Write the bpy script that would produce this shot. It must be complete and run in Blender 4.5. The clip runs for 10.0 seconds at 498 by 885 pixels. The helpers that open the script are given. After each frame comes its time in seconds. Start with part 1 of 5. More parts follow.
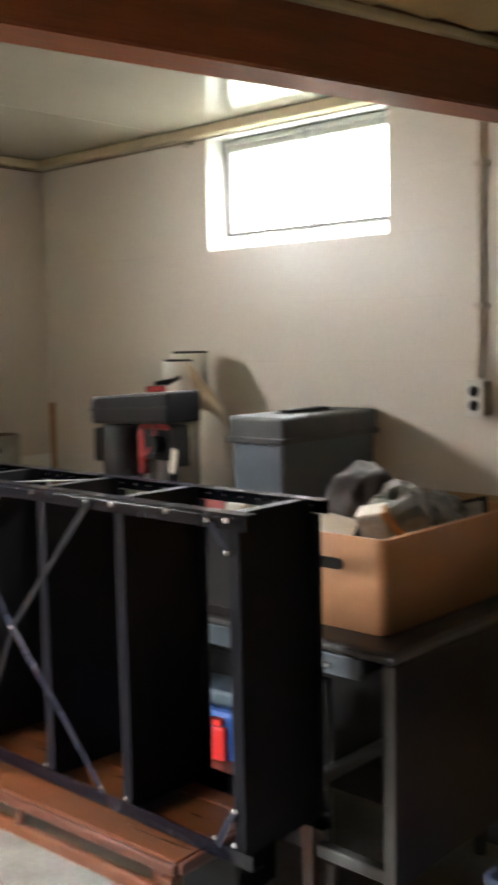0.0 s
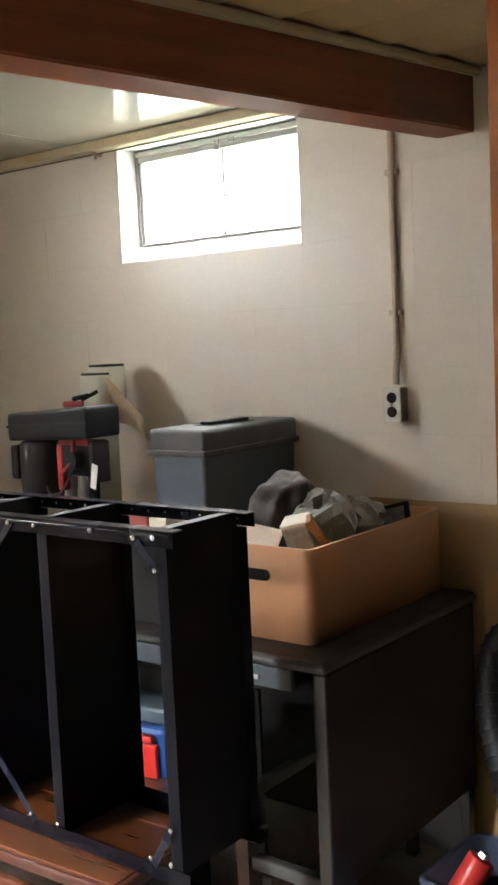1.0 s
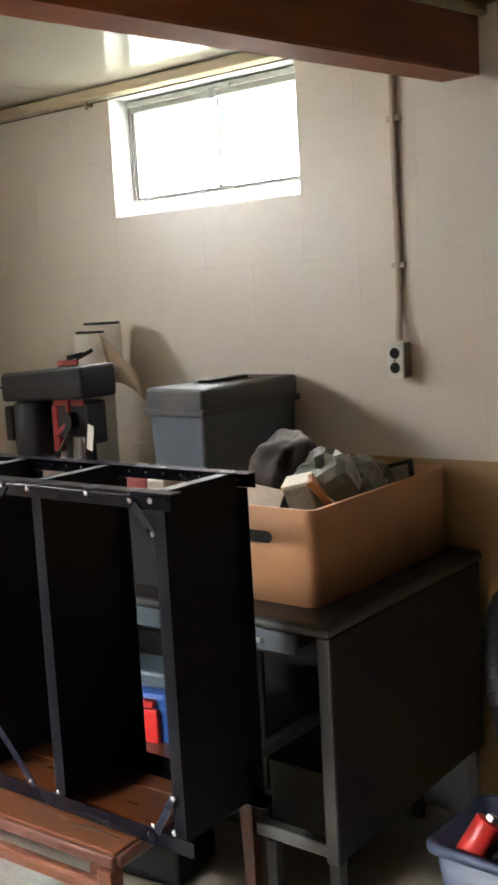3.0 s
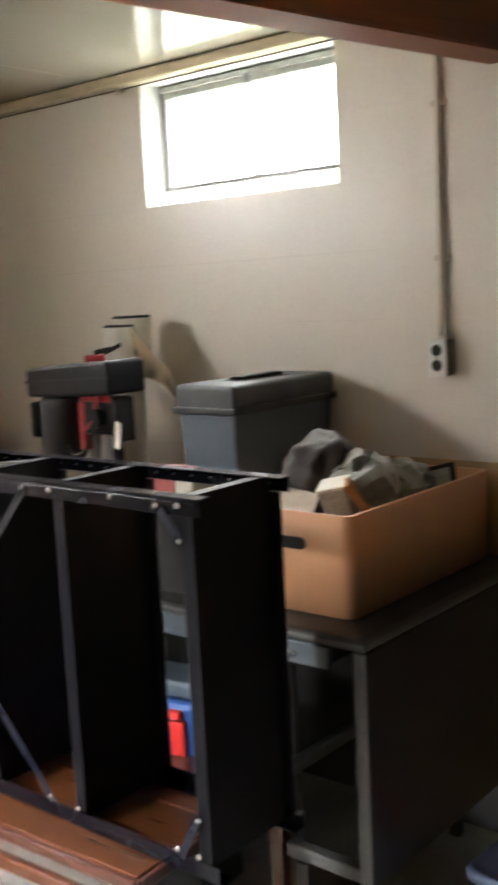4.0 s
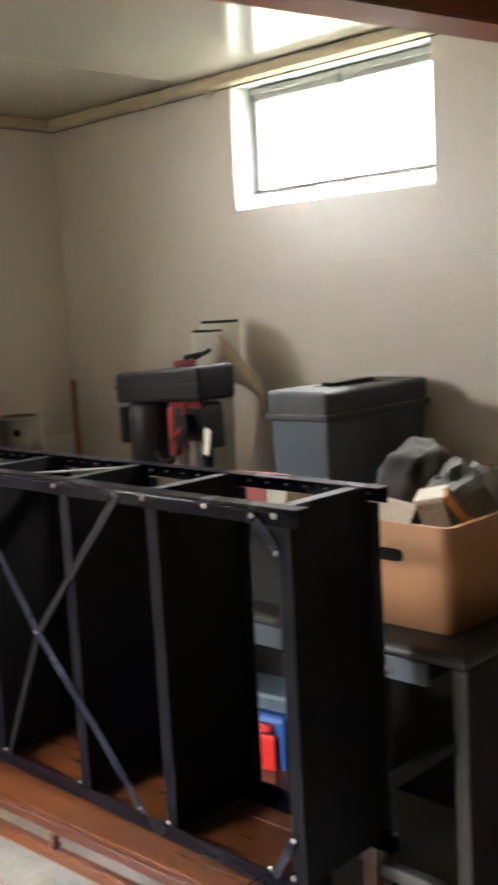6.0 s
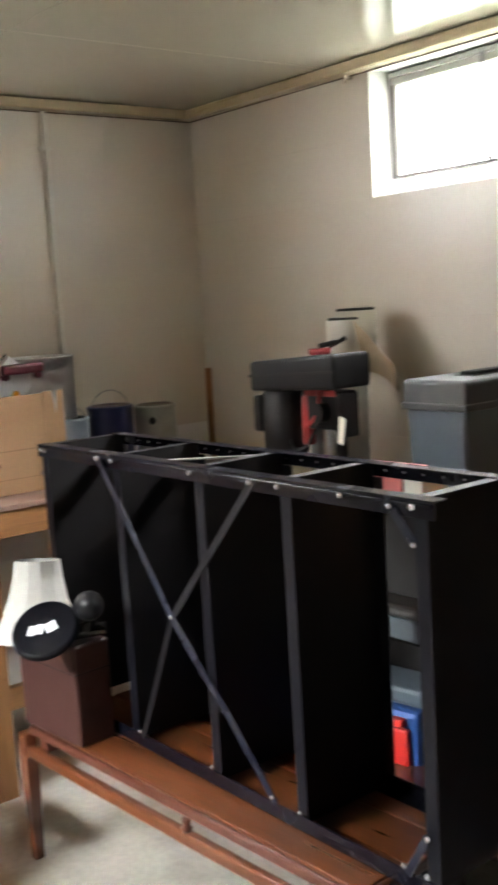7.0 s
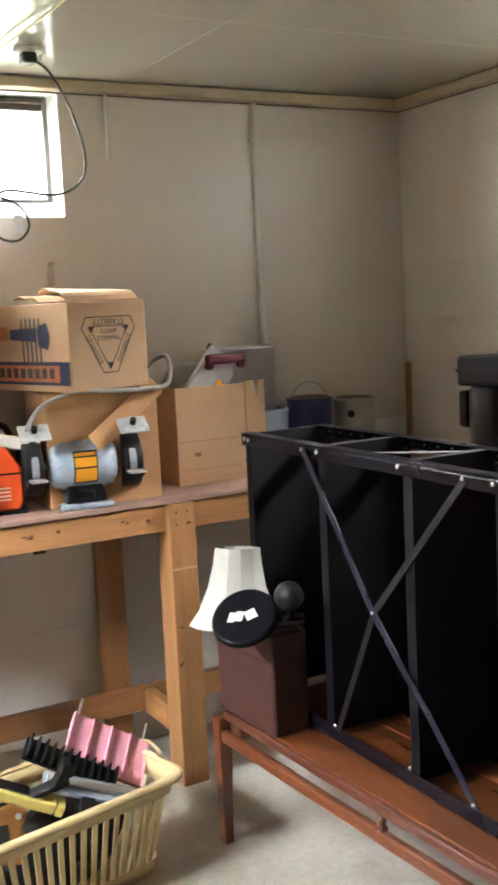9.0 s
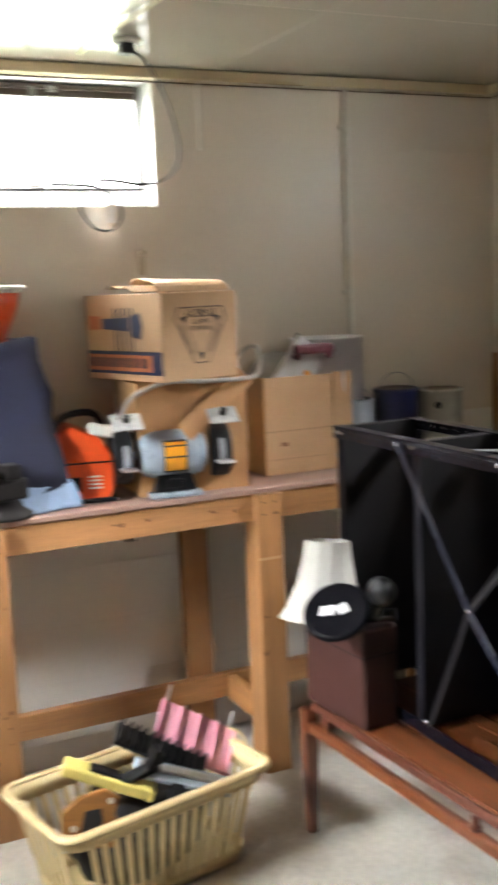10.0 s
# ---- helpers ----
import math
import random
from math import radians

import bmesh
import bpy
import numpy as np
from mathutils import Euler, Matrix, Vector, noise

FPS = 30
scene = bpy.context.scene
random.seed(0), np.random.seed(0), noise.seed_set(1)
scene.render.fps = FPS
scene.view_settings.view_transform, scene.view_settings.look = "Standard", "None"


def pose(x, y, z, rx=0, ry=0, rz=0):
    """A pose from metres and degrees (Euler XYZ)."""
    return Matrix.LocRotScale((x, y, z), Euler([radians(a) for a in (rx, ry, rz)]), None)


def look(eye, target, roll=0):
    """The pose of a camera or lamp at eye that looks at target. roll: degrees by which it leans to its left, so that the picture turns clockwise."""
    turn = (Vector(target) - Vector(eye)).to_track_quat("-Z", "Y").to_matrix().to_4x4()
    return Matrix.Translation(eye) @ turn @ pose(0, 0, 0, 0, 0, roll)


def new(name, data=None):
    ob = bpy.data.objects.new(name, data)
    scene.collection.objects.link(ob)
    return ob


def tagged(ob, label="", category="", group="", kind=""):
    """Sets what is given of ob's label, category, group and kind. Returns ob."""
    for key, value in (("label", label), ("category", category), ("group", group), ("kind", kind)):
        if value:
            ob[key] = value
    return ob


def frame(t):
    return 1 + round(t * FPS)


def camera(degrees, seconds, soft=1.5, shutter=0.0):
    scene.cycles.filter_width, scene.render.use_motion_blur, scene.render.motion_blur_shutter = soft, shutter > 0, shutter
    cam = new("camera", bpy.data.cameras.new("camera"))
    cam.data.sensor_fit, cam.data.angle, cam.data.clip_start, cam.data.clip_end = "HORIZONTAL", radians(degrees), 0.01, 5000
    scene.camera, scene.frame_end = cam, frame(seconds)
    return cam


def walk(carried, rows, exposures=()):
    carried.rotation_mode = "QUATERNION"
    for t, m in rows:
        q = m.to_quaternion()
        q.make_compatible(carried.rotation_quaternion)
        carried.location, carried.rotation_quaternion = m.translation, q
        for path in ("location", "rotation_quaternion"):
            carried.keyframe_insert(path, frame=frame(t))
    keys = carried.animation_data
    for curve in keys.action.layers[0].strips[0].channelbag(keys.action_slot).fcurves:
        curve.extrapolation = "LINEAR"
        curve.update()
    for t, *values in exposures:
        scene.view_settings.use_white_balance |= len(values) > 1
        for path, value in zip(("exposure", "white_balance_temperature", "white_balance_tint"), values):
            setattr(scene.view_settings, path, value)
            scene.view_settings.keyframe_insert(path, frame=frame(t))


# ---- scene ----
cam = camera(26.8, 10.0, 2.8, 1.0)
PATH = [
    (0, (3.802, -2.812, 1.597), (2.45, -1.352, 1.398), -1.2),
    (0.5, (3.773, -2.822, 1.61), (2.536, -1.264, 1.401), -2.5),
    (1, (3.78, -2.817, 1.616), (2.552, -1.25, 1.422), -2.6),
    (1.5, (3.783, -2.809, 1.609), (2.567, -1.236, 1.39), -2.7),
    (2, (3.787, -2.811, 1.606), (2.587, -1.233, 1.344), -2.9),
    (3.5, (3.705, -2.686, 1.61), (2.446, -1.157, 1.331), -3.2),
    (3.9, (3.667, -2.637, 1.607), (2.376, -1.136, 1.323), -2.9),
    (4, (3.645, -2.652, 1.605), (2.373, -1.134, 1.325), -2.9),
    (4.1, (3.658, -2.628, 1.605), (2.396, -1.101, 1.326), -3.0),
    (4.5, (3.628, -2.636, 1.61), (2.433, -1.057, 1.332), -2.9),
    (5, (3.6, -2.636, 1.61), (2.398, -1.063, 1.322), -2.6),
    (5.5, (3.587, -2.636, 1.611), (2.307, -1.125, 1.334), -2.7),
    (7, (3.55, -2.625, 1.604), (2.001, -1.39, 1.333), -3.5),
    (7.5, (3.538, -2.637, 1.609), (1.925, -1.486, 1.343), -3.3),
    (8, (3.526, -2.634, 1.597), (1.848, -1.572, 1.36), -3.3),
    (8.5, (3.501, -2.659, 1.599), (1.784, -1.663, 1.355), -3.3),
    (9, (3.486, -2.665, 1.595), (1.746, -1.714, 1.334), -2.8),
    (9.5, (3.457, -2.699, 1.606), (1.708, -1.772, 1.324), -2.1),
    (9.8, (3.449, -2.683, 1.61), (1.667, -1.822, 1.324), -2.7),
    (9.9, (3.447, -2.7, 1.622), (1.661, -1.847, 1.33), -2.7),
    (10, (3.444, -2.737, 1.638), (1.653, -1.896, 1.342), -2.4),
]
walk(cam, [(t, look(eye, target, roll)) for t, eye, target, roll in PATH])

scene.view_settings.exposure = 0.0

# ---------- world and light ----------
world = bpy.data.worlds.new("sky")
scene.world = world
world.use_nodes = True
_n = world.node_tree.nodes
_sky = _n.new("ShaderNodeTexSky")
_sky.sky_type = "NISHITA"
_sky.sun_disc = False
_sky.sun_elevation = radians(48)
_sky.sun_rotation = radians(200)
world.node_tree.links.new(_sky.outputs[0], _n["Background"].inputs[0])
_n["Background"].inputs[1].default_value = 0.15


def window_sky(name, at, target, wide, high, power, colour=(0.99, 0.992, 0.99)):
    """The bright sky that stands before one window opening."""
    lamp = bpy.data.lights.new(name, "AREA")
    lamp.shape, lamp.size, lamp.size_y = "RECTANGLE", wide, high
    lamp.energy, lamp.color = power, colour
    ob = new(name, lamp)
    ob.matrix_basis = look(at, target)
    return ob


window_sky("sky_north", (1.42, 0.85, 2.62), (1.42, 0.0, 2.30), 2.6, 1.5, 170)
window_sky("sky_north_high", (1.42, 1.45, 3.55), (1.42, 0.0, 2.10), 2.4, 1.5, 2150)
window_sky("sky_west", (-0.85, -1.84, 2.62), (0.0, -1.84, 2.30), 2.6, 1.5, 110)
window_sky("sky_west_high", (-1.45, -1.84, 3.50), (0.0, -1.84, 2.10), 2.4, 1.5, 2000)
# Added lamp behind an unseen opening, for a sheen on the north wall.
window_sky("sky_unseen_west", (-1.05, -4.25, 2.60), (0.2, -2.45, 2.15), 2.4, 1.3, 560)
# Unseen source set where the floor shadows point; its window is added.
window_sky("sky_unseen_south", (1.20, -4.85, 3.10), (1.10, -3.85, 2.15), 2.0, 1.05, 2900, (0.95, 0.98, 1.0))


# ---------- materials ----------
def surface(name, colour, rough=0.5, vary=0.12, scale=6.0, bump=0.08, fine=60.0, metal=0.0, coat=0.0,
            stretch=(1, 1, 1), dirt=None, dirt_amount=0.0, spec=0.5, island=0.0, place=False, coat_rough=0.12):
    """A painted, plastic, paper or wooden surface with grain at two scales, optional stains and uneven gloss."""
    m = bpy.data.materials.new(name)
    m.use_nodes = True
    nt = m.node_tree
    n, l = nt.nodes, nt.links
    b = n["Principled BSDF"]
    co = n.new("ShaderNodeTexCoord")
    mp = n.new("ShaderNodeMapping")
    mp.inputs["Scale"].default_value = stretch
    where = n.new("ShaderNodeNewGeometry").outputs["Position"] if place else co.outputs["Object"]
    l.new(where, mp.inputs[0])
    big = n.new("ShaderNodeTexNoise")
    big.inputs["Scale"].default_value, big.inputs["Detail"].default_value = scale, 5
    small = n.new("ShaderNodeTexNoise")
    small.inputs["Scale"].default_value, small.inputs["Detail"].default_value = fine, 4
    for t in (big, small):
        l.new(mp.outputs[0], t.inputs["Vector"])
    add = n.new("ShaderNodeMath")
    add.operation = "MULTIPLY_ADD"
    l.new(small.outputs["Fac"], add.inputs[0])
    add.inputs[1].default_value = 0.45
    l.new(big.outputs["Fac"], add.inputs[2])
    ramp = n.new("ShaderNodeMapRange")
    ramp.inputs["From Min"].default_value, ramp.inputs["From Max"].default_value = 0.45, 1.0
    ramp.inputs["To Min"].default_value, ramp.inputs["To Max"].default_value = 1 - vary, 1 + vary
    l.new(add.outputs[0], ramp.inputs["Value"])
    hsv = n.new("ShaderNodeHueSaturation")
    hsv.inputs["Color"].default_value = (*colour, 1)
    last = ramp.outputs[0]
    if island:
        info = n.new("ShaderNodeObjectInfo")
        shift = n.new("ShaderNodeMapRange")
        shift.inputs["To Min"].default_value, shift.inputs["To Max"].default_value = 1 - island, 1 + island
        l.new(info.outputs["Random"], shift.inputs["Value"])
        mul = n.new("ShaderNodeMath")
        mul.operation = "MULTIPLY"
        l.new(last, mul.inputs[0])
        l.new(shift.outputs[0], mul.inputs[1])
        last = mul.outputs[0]
    l.new(last, hsv.inputs["Value"])
    out = hsv.outputs[0]
    if dirt:
        st = n.new("ShaderNodeTexNoise")
        st.inputs["Scale"].default_value, st.inputs["Detail"].default_value = scale * 0.6, 7
        l.new(where, st.inputs["Vector"])
        cut = n.new("ShaderNodeMapRange")
        cut.inputs["From Min"].default_value, cut.inputs["From Max"].default_value = 0.52, 0.72
        cut.inputs["To Max"].default_value = dirt_amount
        l.new(st.outputs["Fac"], cut.inputs["Value"])
        mix = n.new("ShaderNodeMix")
        mix.data_type = "RGBA"
        l.new(cut.outputs[0], mix.inputs["Factor"])
        l.new(out, mix.inputs["A"])
        mix.inputs["B"].default_value = (*dirt, 1)
        out = mix.outputs["Result"]
    l.new(out, b.inputs["Base Color"])
    rr = n.new("ShaderNodeMapRange")
    rr.inputs["From Min"].default_value, rr.inputs["From Max"].default_value = 0.3, 0.7
    rr.inputs["To Min"].default_value, rr.inputs["To Max"].default_value = max(rough - 0.07, 0.02), min(rough + 0.09, 1)
    l.new(big.outputs["Fac"], rr.inputs["Value"])
    l.new(rr.outputs[0], b.inputs["Roughness"])
    if bump:
        bp = n.new("ShaderNodeBump")
        bp.inputs["Strength"].default_value, bp.inputs["Distance"].default_value = bump, 0.004
        l.new(add.outputs[0], bp.inputs["Height"])
        l.new(bp.outputs[0], b.inputs["Normal"])
    b.inputs["Metallic"].default_value = metal
    b.inputs["Coat Weight"].default_value = coat
    b.inputs["Coat Roughness"].default_value = coat_rough
    b.inputs["Specular IOR Level"].default_value = spec
    return m


def wood(name, colour, rough=0.5, along="x", vary=0.35, coat=0.0, bump=0.15, island=0.06):
    s = {"x": (0.6, 9, 9), "y": (9, 0.6, 9), "z": (9, 9, 0.6)}[along]
    return surface(name, colour, rough, vary, 3.0, bump, 22.0, 0, coat, s, (colour[0] * 0.35, colour[1] * 0.3, colour[2] * 0.3), 0.35, island=island)


M = {}
M["paint"] = surface("cream_block_paint", (0.72, 0.65, 0.56), 0.45, 0.035, 1.3, 0.05, 55, dirt=(0.58, 0.51, 0.41), dirt_amount=0.2, island=0.004, place=True, coat=1.0, coat_rough=0.24)
M["tan_paint"] = surface("tan_block_paint", (0.40, 0.26, 0.125), 0.5, 0.08, 1.5, 0.08, 60, dirt=(0.28, 0.18, 0.09), dirt_amount=0.35, island=0.01, place=True)
M["grey_paint"] = surface("grey_white_block_paint", (0.82, 0.80, 0.76), 0.5, 0.05, 1.5, 0.08, 60, dirt=(0.55, 0.52, 0.47), dirt_amount=0.3, island=0.006, place=True)
M["ceiling"] = surface("glossy_ceiling_paint", (0.46, 0.43, 0.35), 0.13, 0.03, 1.2, 0.012, 14, coat=0.35)
M["ceiling_wood"] = wood("tan_ceiling_board", (0.50, 0.35, 0.17), 0.4, "y", 0.12)
M["trim"] = wood("ochre_trim_paint", (0.50, 0.415, 0.265), 0.3, "y", 0.10, 0.2, 0.05)
M["trim_x"] = wood("ochre_trim_paint_long", (0.50, 0.415, 0.265), 0.3, "x", 0.10, 0.2, 0.05)
M["beam"] = wood("red_brown_stained_beam", (0.215, 0.066, 0.025), 0.42, "y", 0.30, 0.1)
M["beam_under"] = wood("lighter_red_brown_underside", (0.27, 0.080, 0.030), 0.6, "y", 0.3)
M["post"] = wood("orange_varnished_pine", (0.36, 0.105, 0.013), 0.45, "z", 0.22, 0.0)
M["floor"] = surface("worn_painted_concrete", (0.50, 0.475, 0.42), 0.5, 0.26, 2.2, 0.25, 40, dirt=(0.17, 0.11, 0.055), dirt_amount=0.88)
M["jamb"] = surface("white_jamb_paint", (0.78, 0.78, 0.75), 0.45, 0.06, 6, 0.12, 60)
M["sash"] = surface("grey_steel_sash", (0.20, 0.19, 0.18), 0.4, 0.15, 20, 0.06, 120, metal=0.2)
M["rail_brown"] = surface("dark_brown_window_rail", (0.055, 0.038, 0.028), 0.45, 0.2, 20, 0.06, 120)
M["sash_light"] = surface("pale_grey_sash", (0.36, 0.36, 0.32), 0.4, 0.12, 20, 0.06, 120)
M["black_steel"] = surface("black_powder_coat", (0.0040, 0.0040, 0.0068), 0.22, 0.25, 9, 0.08, 260, spec=0.28)
M["black_panel"] = surface("matt_black_shelf_panel", (0.0046, 0.0040, 0.0050), 0.55, 0.25, 5, 0.05, 120, spec=0.25)
M["lip"] = surface("black_shelf_lip", (0.0046, 0.0045, 0.0072), 0.4, 0.25, 9, 0.05, 150, spec=0.2)
# Black strap steel tinted blue: a cool sheen put into the colour.
M["brace"] = surface("blue_sheen_strap_steel", (0.016, 0.018, 0.030), 0.28, 0.2, 14, 0.06, 150, metal=0.3)
M["bolt"] = surface("bright_zinc", (0.78, 0.78, 0.80), 0.22, 0.1, 40, 0.0, 100, metal=0.9)
M["table"] = wood("red_brown_plank", (0.095, 0.029, 0.0095), 0.33, "x", 0.5, 0.25)
M["table_edge"] = wood("dark_red_moulding", (0.085, 0.026, 0.015), 0.35, "x", 0.3, 0.2)
M["table_rail"] = wood("orange_red_rail", (0.13, 0.038, 0.014), 0.36, "x", 0.3, 0.2)
M["table_leg"] = wood("red_brown_leg", (0.105, 0.030, 0.012), 0.38, "z", 0.3, 0.2)
M["desk"] = surface("dark_grey_desk_enamel", (0.021, 0.0175, 0.0155), 0.38, 0.2, 4, 0.05, 90, dirt=(0.055, 0.045, 0.036), dirt_amount=0.4)
M["desk_top"] = surface("dark_desk_top_vinyl", (0.018, 0.014, 0.012), 0.42, 0.2, 5, 0.08, 120)
M["desk_edge"] = surface("worn_grey_desk_edge", (0.07, 0.068, 0.065), 0.35, 0.2, 9, 0.05, 90)
M["drawer"] = surface("blue_grey_drawer_enamel", (0.085, 0.100, 0.115), 0.4, 0.15, 6, 0.05, 90)
M["crate"] = surface("peach_fibreboard", (0.52, 0.26, 0.125), 0.6, 0.08, 5, 0.10, 120, dirt=(0.36, 0.17, 0.08), dirt_amount=0.25)
M["crate_dark"] = surface("worn_dark_fibreboard", (0.24, 0.11, 0.055), 0.6, 0.12, 6, 0.1, 120)
# Near-black that puts shade into holes, recesses and the desk's underside.
M["dark_hole"] = surface("dark_inside_shade", (0.012, 0.010, 0.009), 0.8, 0.2, 8, 0.05)
M["toolbox"] = surface("blue_grey_plastic", (0.085, 0.112, 0.135), 0.42, 0.12, 7, 0.12, 180)
M["toolbox_lid"] = surface("grey_plastic_lid", (0.056, 0.062, 0.066), 0.42, 0.15, 7, 0.12, 180, dirt=(0.19, 0.17, 0.15), dirt_amount=0.4)
M["black_plastic"] = surface("black_plastic", (0.008, 0.008, 0.009), 0.38, 0.2, 12, 0.08, 150, spec=0.25)
M["gloss_black"] = surface("gloss_black_lacquer", (0.004, 0.004, 0.005), 0.14, 0.2, 12, 0.02, 100, coat=0.0, spec=0.3)
M["dark_iron"] = surface("dark_cast_iron", (0.014, 0.012, 0.012), 0.5, 0.25, 12, 0.2, 90, spec=0.3)
M["red"] = surface("red_enamel", (0.24, 0.013, 0.015), 0.33, 0.15, 10, 0.05, 100, coat=0.2)
M["bright_red"] = surface("bright_red_plastic", (0.62, 0.035, 0.03), 0.35, 0.12, 10, 0.05, 100)
M["pink_red"] = surface("faded_red_card", (0.42, 0.11, 0.10), 0.55, 0.12, 12, 0.05, 100)
M["blue"] = surface("bright_blue_plastic", (0.03, 0.09, 0.30), 0.4, 0.12, 10, 0.05, 100)
M["chrome"] = surface("brushed_metal", (0.76, 0.76, 0.77), 0.4, 0.1, 20, 0.03, 200, metal=0.95)
M["white_plastic"] = surface("ivory_white_plastic", (0.74, 0.72, 0.66), 0.4, 0.05, 10, 0.03, 100)
M["paper"] = surface("white_paper", (0.70, 0.665, 0.585), 0.75, 0.10, 14, 0.15, 110)
M["tan_flap"] = surface("tan_wrapping_paper", (0.52, 0.40, 0.26), 0.75, 0.10, 14, 0.15, 110)
M["newsprint"] = surface("grey_newsprint", (0.30, 0.30, 0.27), 0.8, 0.4, 16, 0.25, 120, dirt=(0.08, 0.08, 0.08), dirt_amount=0.5)
M["conduit"] = surface("tan_painted_conduit", (0.50, 0.42, 0.32), 0.35, 0.1, 14, 0.05, 100)
M["conduit_white"] = surface("white_painted_conduit", (0.70, 0.67, 0.60), 0.35, 0.08, 14, 0.05, 100)
M["outlet_box"] = surface("galvanised_box", (0.36, 0.31, 0.24), 0.4, 0.15, 20, 0.05, 100, metal=0.3)
M["pine"] = wood("honey_pine_board", (0.34, 0.165, 0.065), 0.5, "y", 0.28, 0.05)
M["pine_z"] = wood("honey_pine_post", (0.34, 0.165, 0.065), 0.5, "z", 0.28, 0.05)
M["pine_x"] = wood("honey_pine_cross", (0.36, 0.17, 0.06), 0.5, "x", 0.28, 0.05)
M["bench_top"] = wood("worn_mauve_brown_ply", (0.32, 0.205, 0.165), 0.5, "y", 0.22, 0.1)
M["card"] = surface("brown_cardboard", (0.52, 0.335, 0.19), 0.75, 0.12, 4, 0.12, 90, dirt=(0.38, 0.20, 0.085), dirt_amount=0.45)
M["card_warm"] = surface("rust_brown_cardboard", (0.43, 0.235, 0.105), 0.75, 0.12, 4, 0.12, 90, dirt=(0.26, 0.07, 0.035), dirt_amount=0.4)
M["card_in"] = surface("cardboard_inside", (0.36, 0.23, 0.125), 0.8, 0.12, 5, 0.12, 90)
M["ink"] = surface("dark_box_ink", (0.022, 0.022, 0.03), 0.7, 0.3, 25, 0.0)
M["ink_blue"] = surface("navy_box_ink", (0.022, 0.028, 0.07), 0.7, 0.3, 25, 0.0)
M["ink_orange"] = surface("rust_box_ink", (0.42, 0.13, 0.05), 0.7, 0.3, 25, 0.0)
M["shade"] = surface("cream_lampshade_cloth", (0.43, 0.42, 0.385), 0.8, 0.05, 10, 0.10, 220)
M["brown_case"] = surface("maroon_brown_vinyl", (0.042, 0.0145, 0.0115), 0.45, 0.15, 8, 0.15, 160)
M["label"] = surface("white_sticker", (0.75, 0.76, 0.78), 0.4, 0.05, 20, 0.0)
M["grinder"] = surface("grey_blue_hammered_paint", (0.30, 0.36, 0.43), 0.30, 0.12, 30, 0.15, 160, coat=0.2)
M["amber_label"] = surface("amber_label", (0.78, 0.33, 0.02), 0.4, 0.06, 20, 0.0)
M["stone"] = surface("grey_grinding_stone", (0.24, 0.25, 0.27), 0.9, 0.15, 40, 0.4, 200)
M["orange"] = surface("orange_red_plastic", (0.72, 0.085, 0.018), 0.33, 0.1, 10, 0.04, 100, coat=0.15)
M["navy"] = surface("navy_sack_cloth", (0.018, 0.020, 0.050), 0.75, 0.3, 9, 0.3, 90)
M["light_blue"] = surface("light_blue_cloth", (0.30, 0.42, 0.62), 0.8, 0.15, 12, 0.2, 90)
M["can_blue"] = surface("blue_paint_can", (0.009, 0.013, 0.055), 0.35, 0.2, 14, 0.05, 100)
M["can_white"] = surface("stained_white_can", (0.31, 0.30, 0.255), 0.4, 0.15, 14, 0.05, 100, dirt=(0.2, 0.17, 0.1), dirt_amount=0.5)
M["can_light"] = surface("pale_blue_can", (0.30, 0.36, 0.44), 0.35, 0.12, 14, 0.05, 100)
M["rust_lid"] = surface("rusty_can_lid", (0.16, 0.115, 0.08), 0.45, 0.3, 20, 0.15, 90, metal=0.5)
M["silver"] = surface("polished_aluminium", (0.72, 0.72, 0.74), 0.42, 0.08, 6, 0.02, 150, metal=1.0)
M["maroon"] = surface("maroon_bakelite", (0.085, 0.012, 0.022), 0.35, 0.15, 12, 0.03)
M["yellow"] = surface("butter_yellow_plastic", (0.68, 0.54, 0.29), 0.38, 0.08, 8, 0.06, 120)
M["yellow_tool"] = surface("pale_yellow_plastic", (0.70, 0.58, 0.17), 0.35, 0.1, 10, 0.04)
M["pink"] = surface("pink_plastic", (0.76, 0.36, 0.45), 0.35, 0.10, 9, 0.05, 100)
M["handle_wood"] = wood("amber_saw_handle", (0.27, 0.115, 0.030), 0.35, "x", 0.25, 0.4)
M["tote"] = surface("slate_blue_tote", (0.065, 0.080, 0.135), 0.42, 0.1, 9, 0.10, 120)
M["cable"] = surface("black_rubber_cable", (0.008, 0.008, 0.009), 0.45, 0.2, 20, 0.05)
M["hose_grey"] = surface("grey_hose", (0.32, 0.30, 0.28), 0.5, 0.1, 20, 0.05)
M["yellow_cord"] = surface("pale_yellow_cord", (0.66, 0.62, 0.33), 0.6, 0.1, 30, 0.05)
M["grey_metal"] = surface("dull_grey_metal", (0.24, 0.24, 0.235), 0.4, 0.15, 12, 0.06, 120, metal=0.5)
M["sheet"] = surface("grey_green_plastic_sheet", (0.18, 0.185, 0.165), 0.30, 0.35, 10, 0.15, 60, coat=0.3)
M["mask"] = surface("dark_brown_hide", (0.016, 0.009, 0.007), 0.48, 0.35, 8, 0.08, 60)
# Blue-grey colour for the highlight on the dark hood.
M["mask_sheen"] = surface("blue_grey_sheen", (0.07, 0.085, 0.12), 0.2, 0.3, 12, 0.05, 60, coat=0.4)
# Dark so that unseen walls bounce little light; also the trim's shadow gap.
M["dark_wood"] = wood("dark_brown_wood", (0.10, 0.052, 0.028), 0.5, "z", 0.25)
M["shield"] = surface("scuffed_clear_plastic", (0.42, 0.43, 0.43), 0.25, 0.2, 14, 0.05, 80)
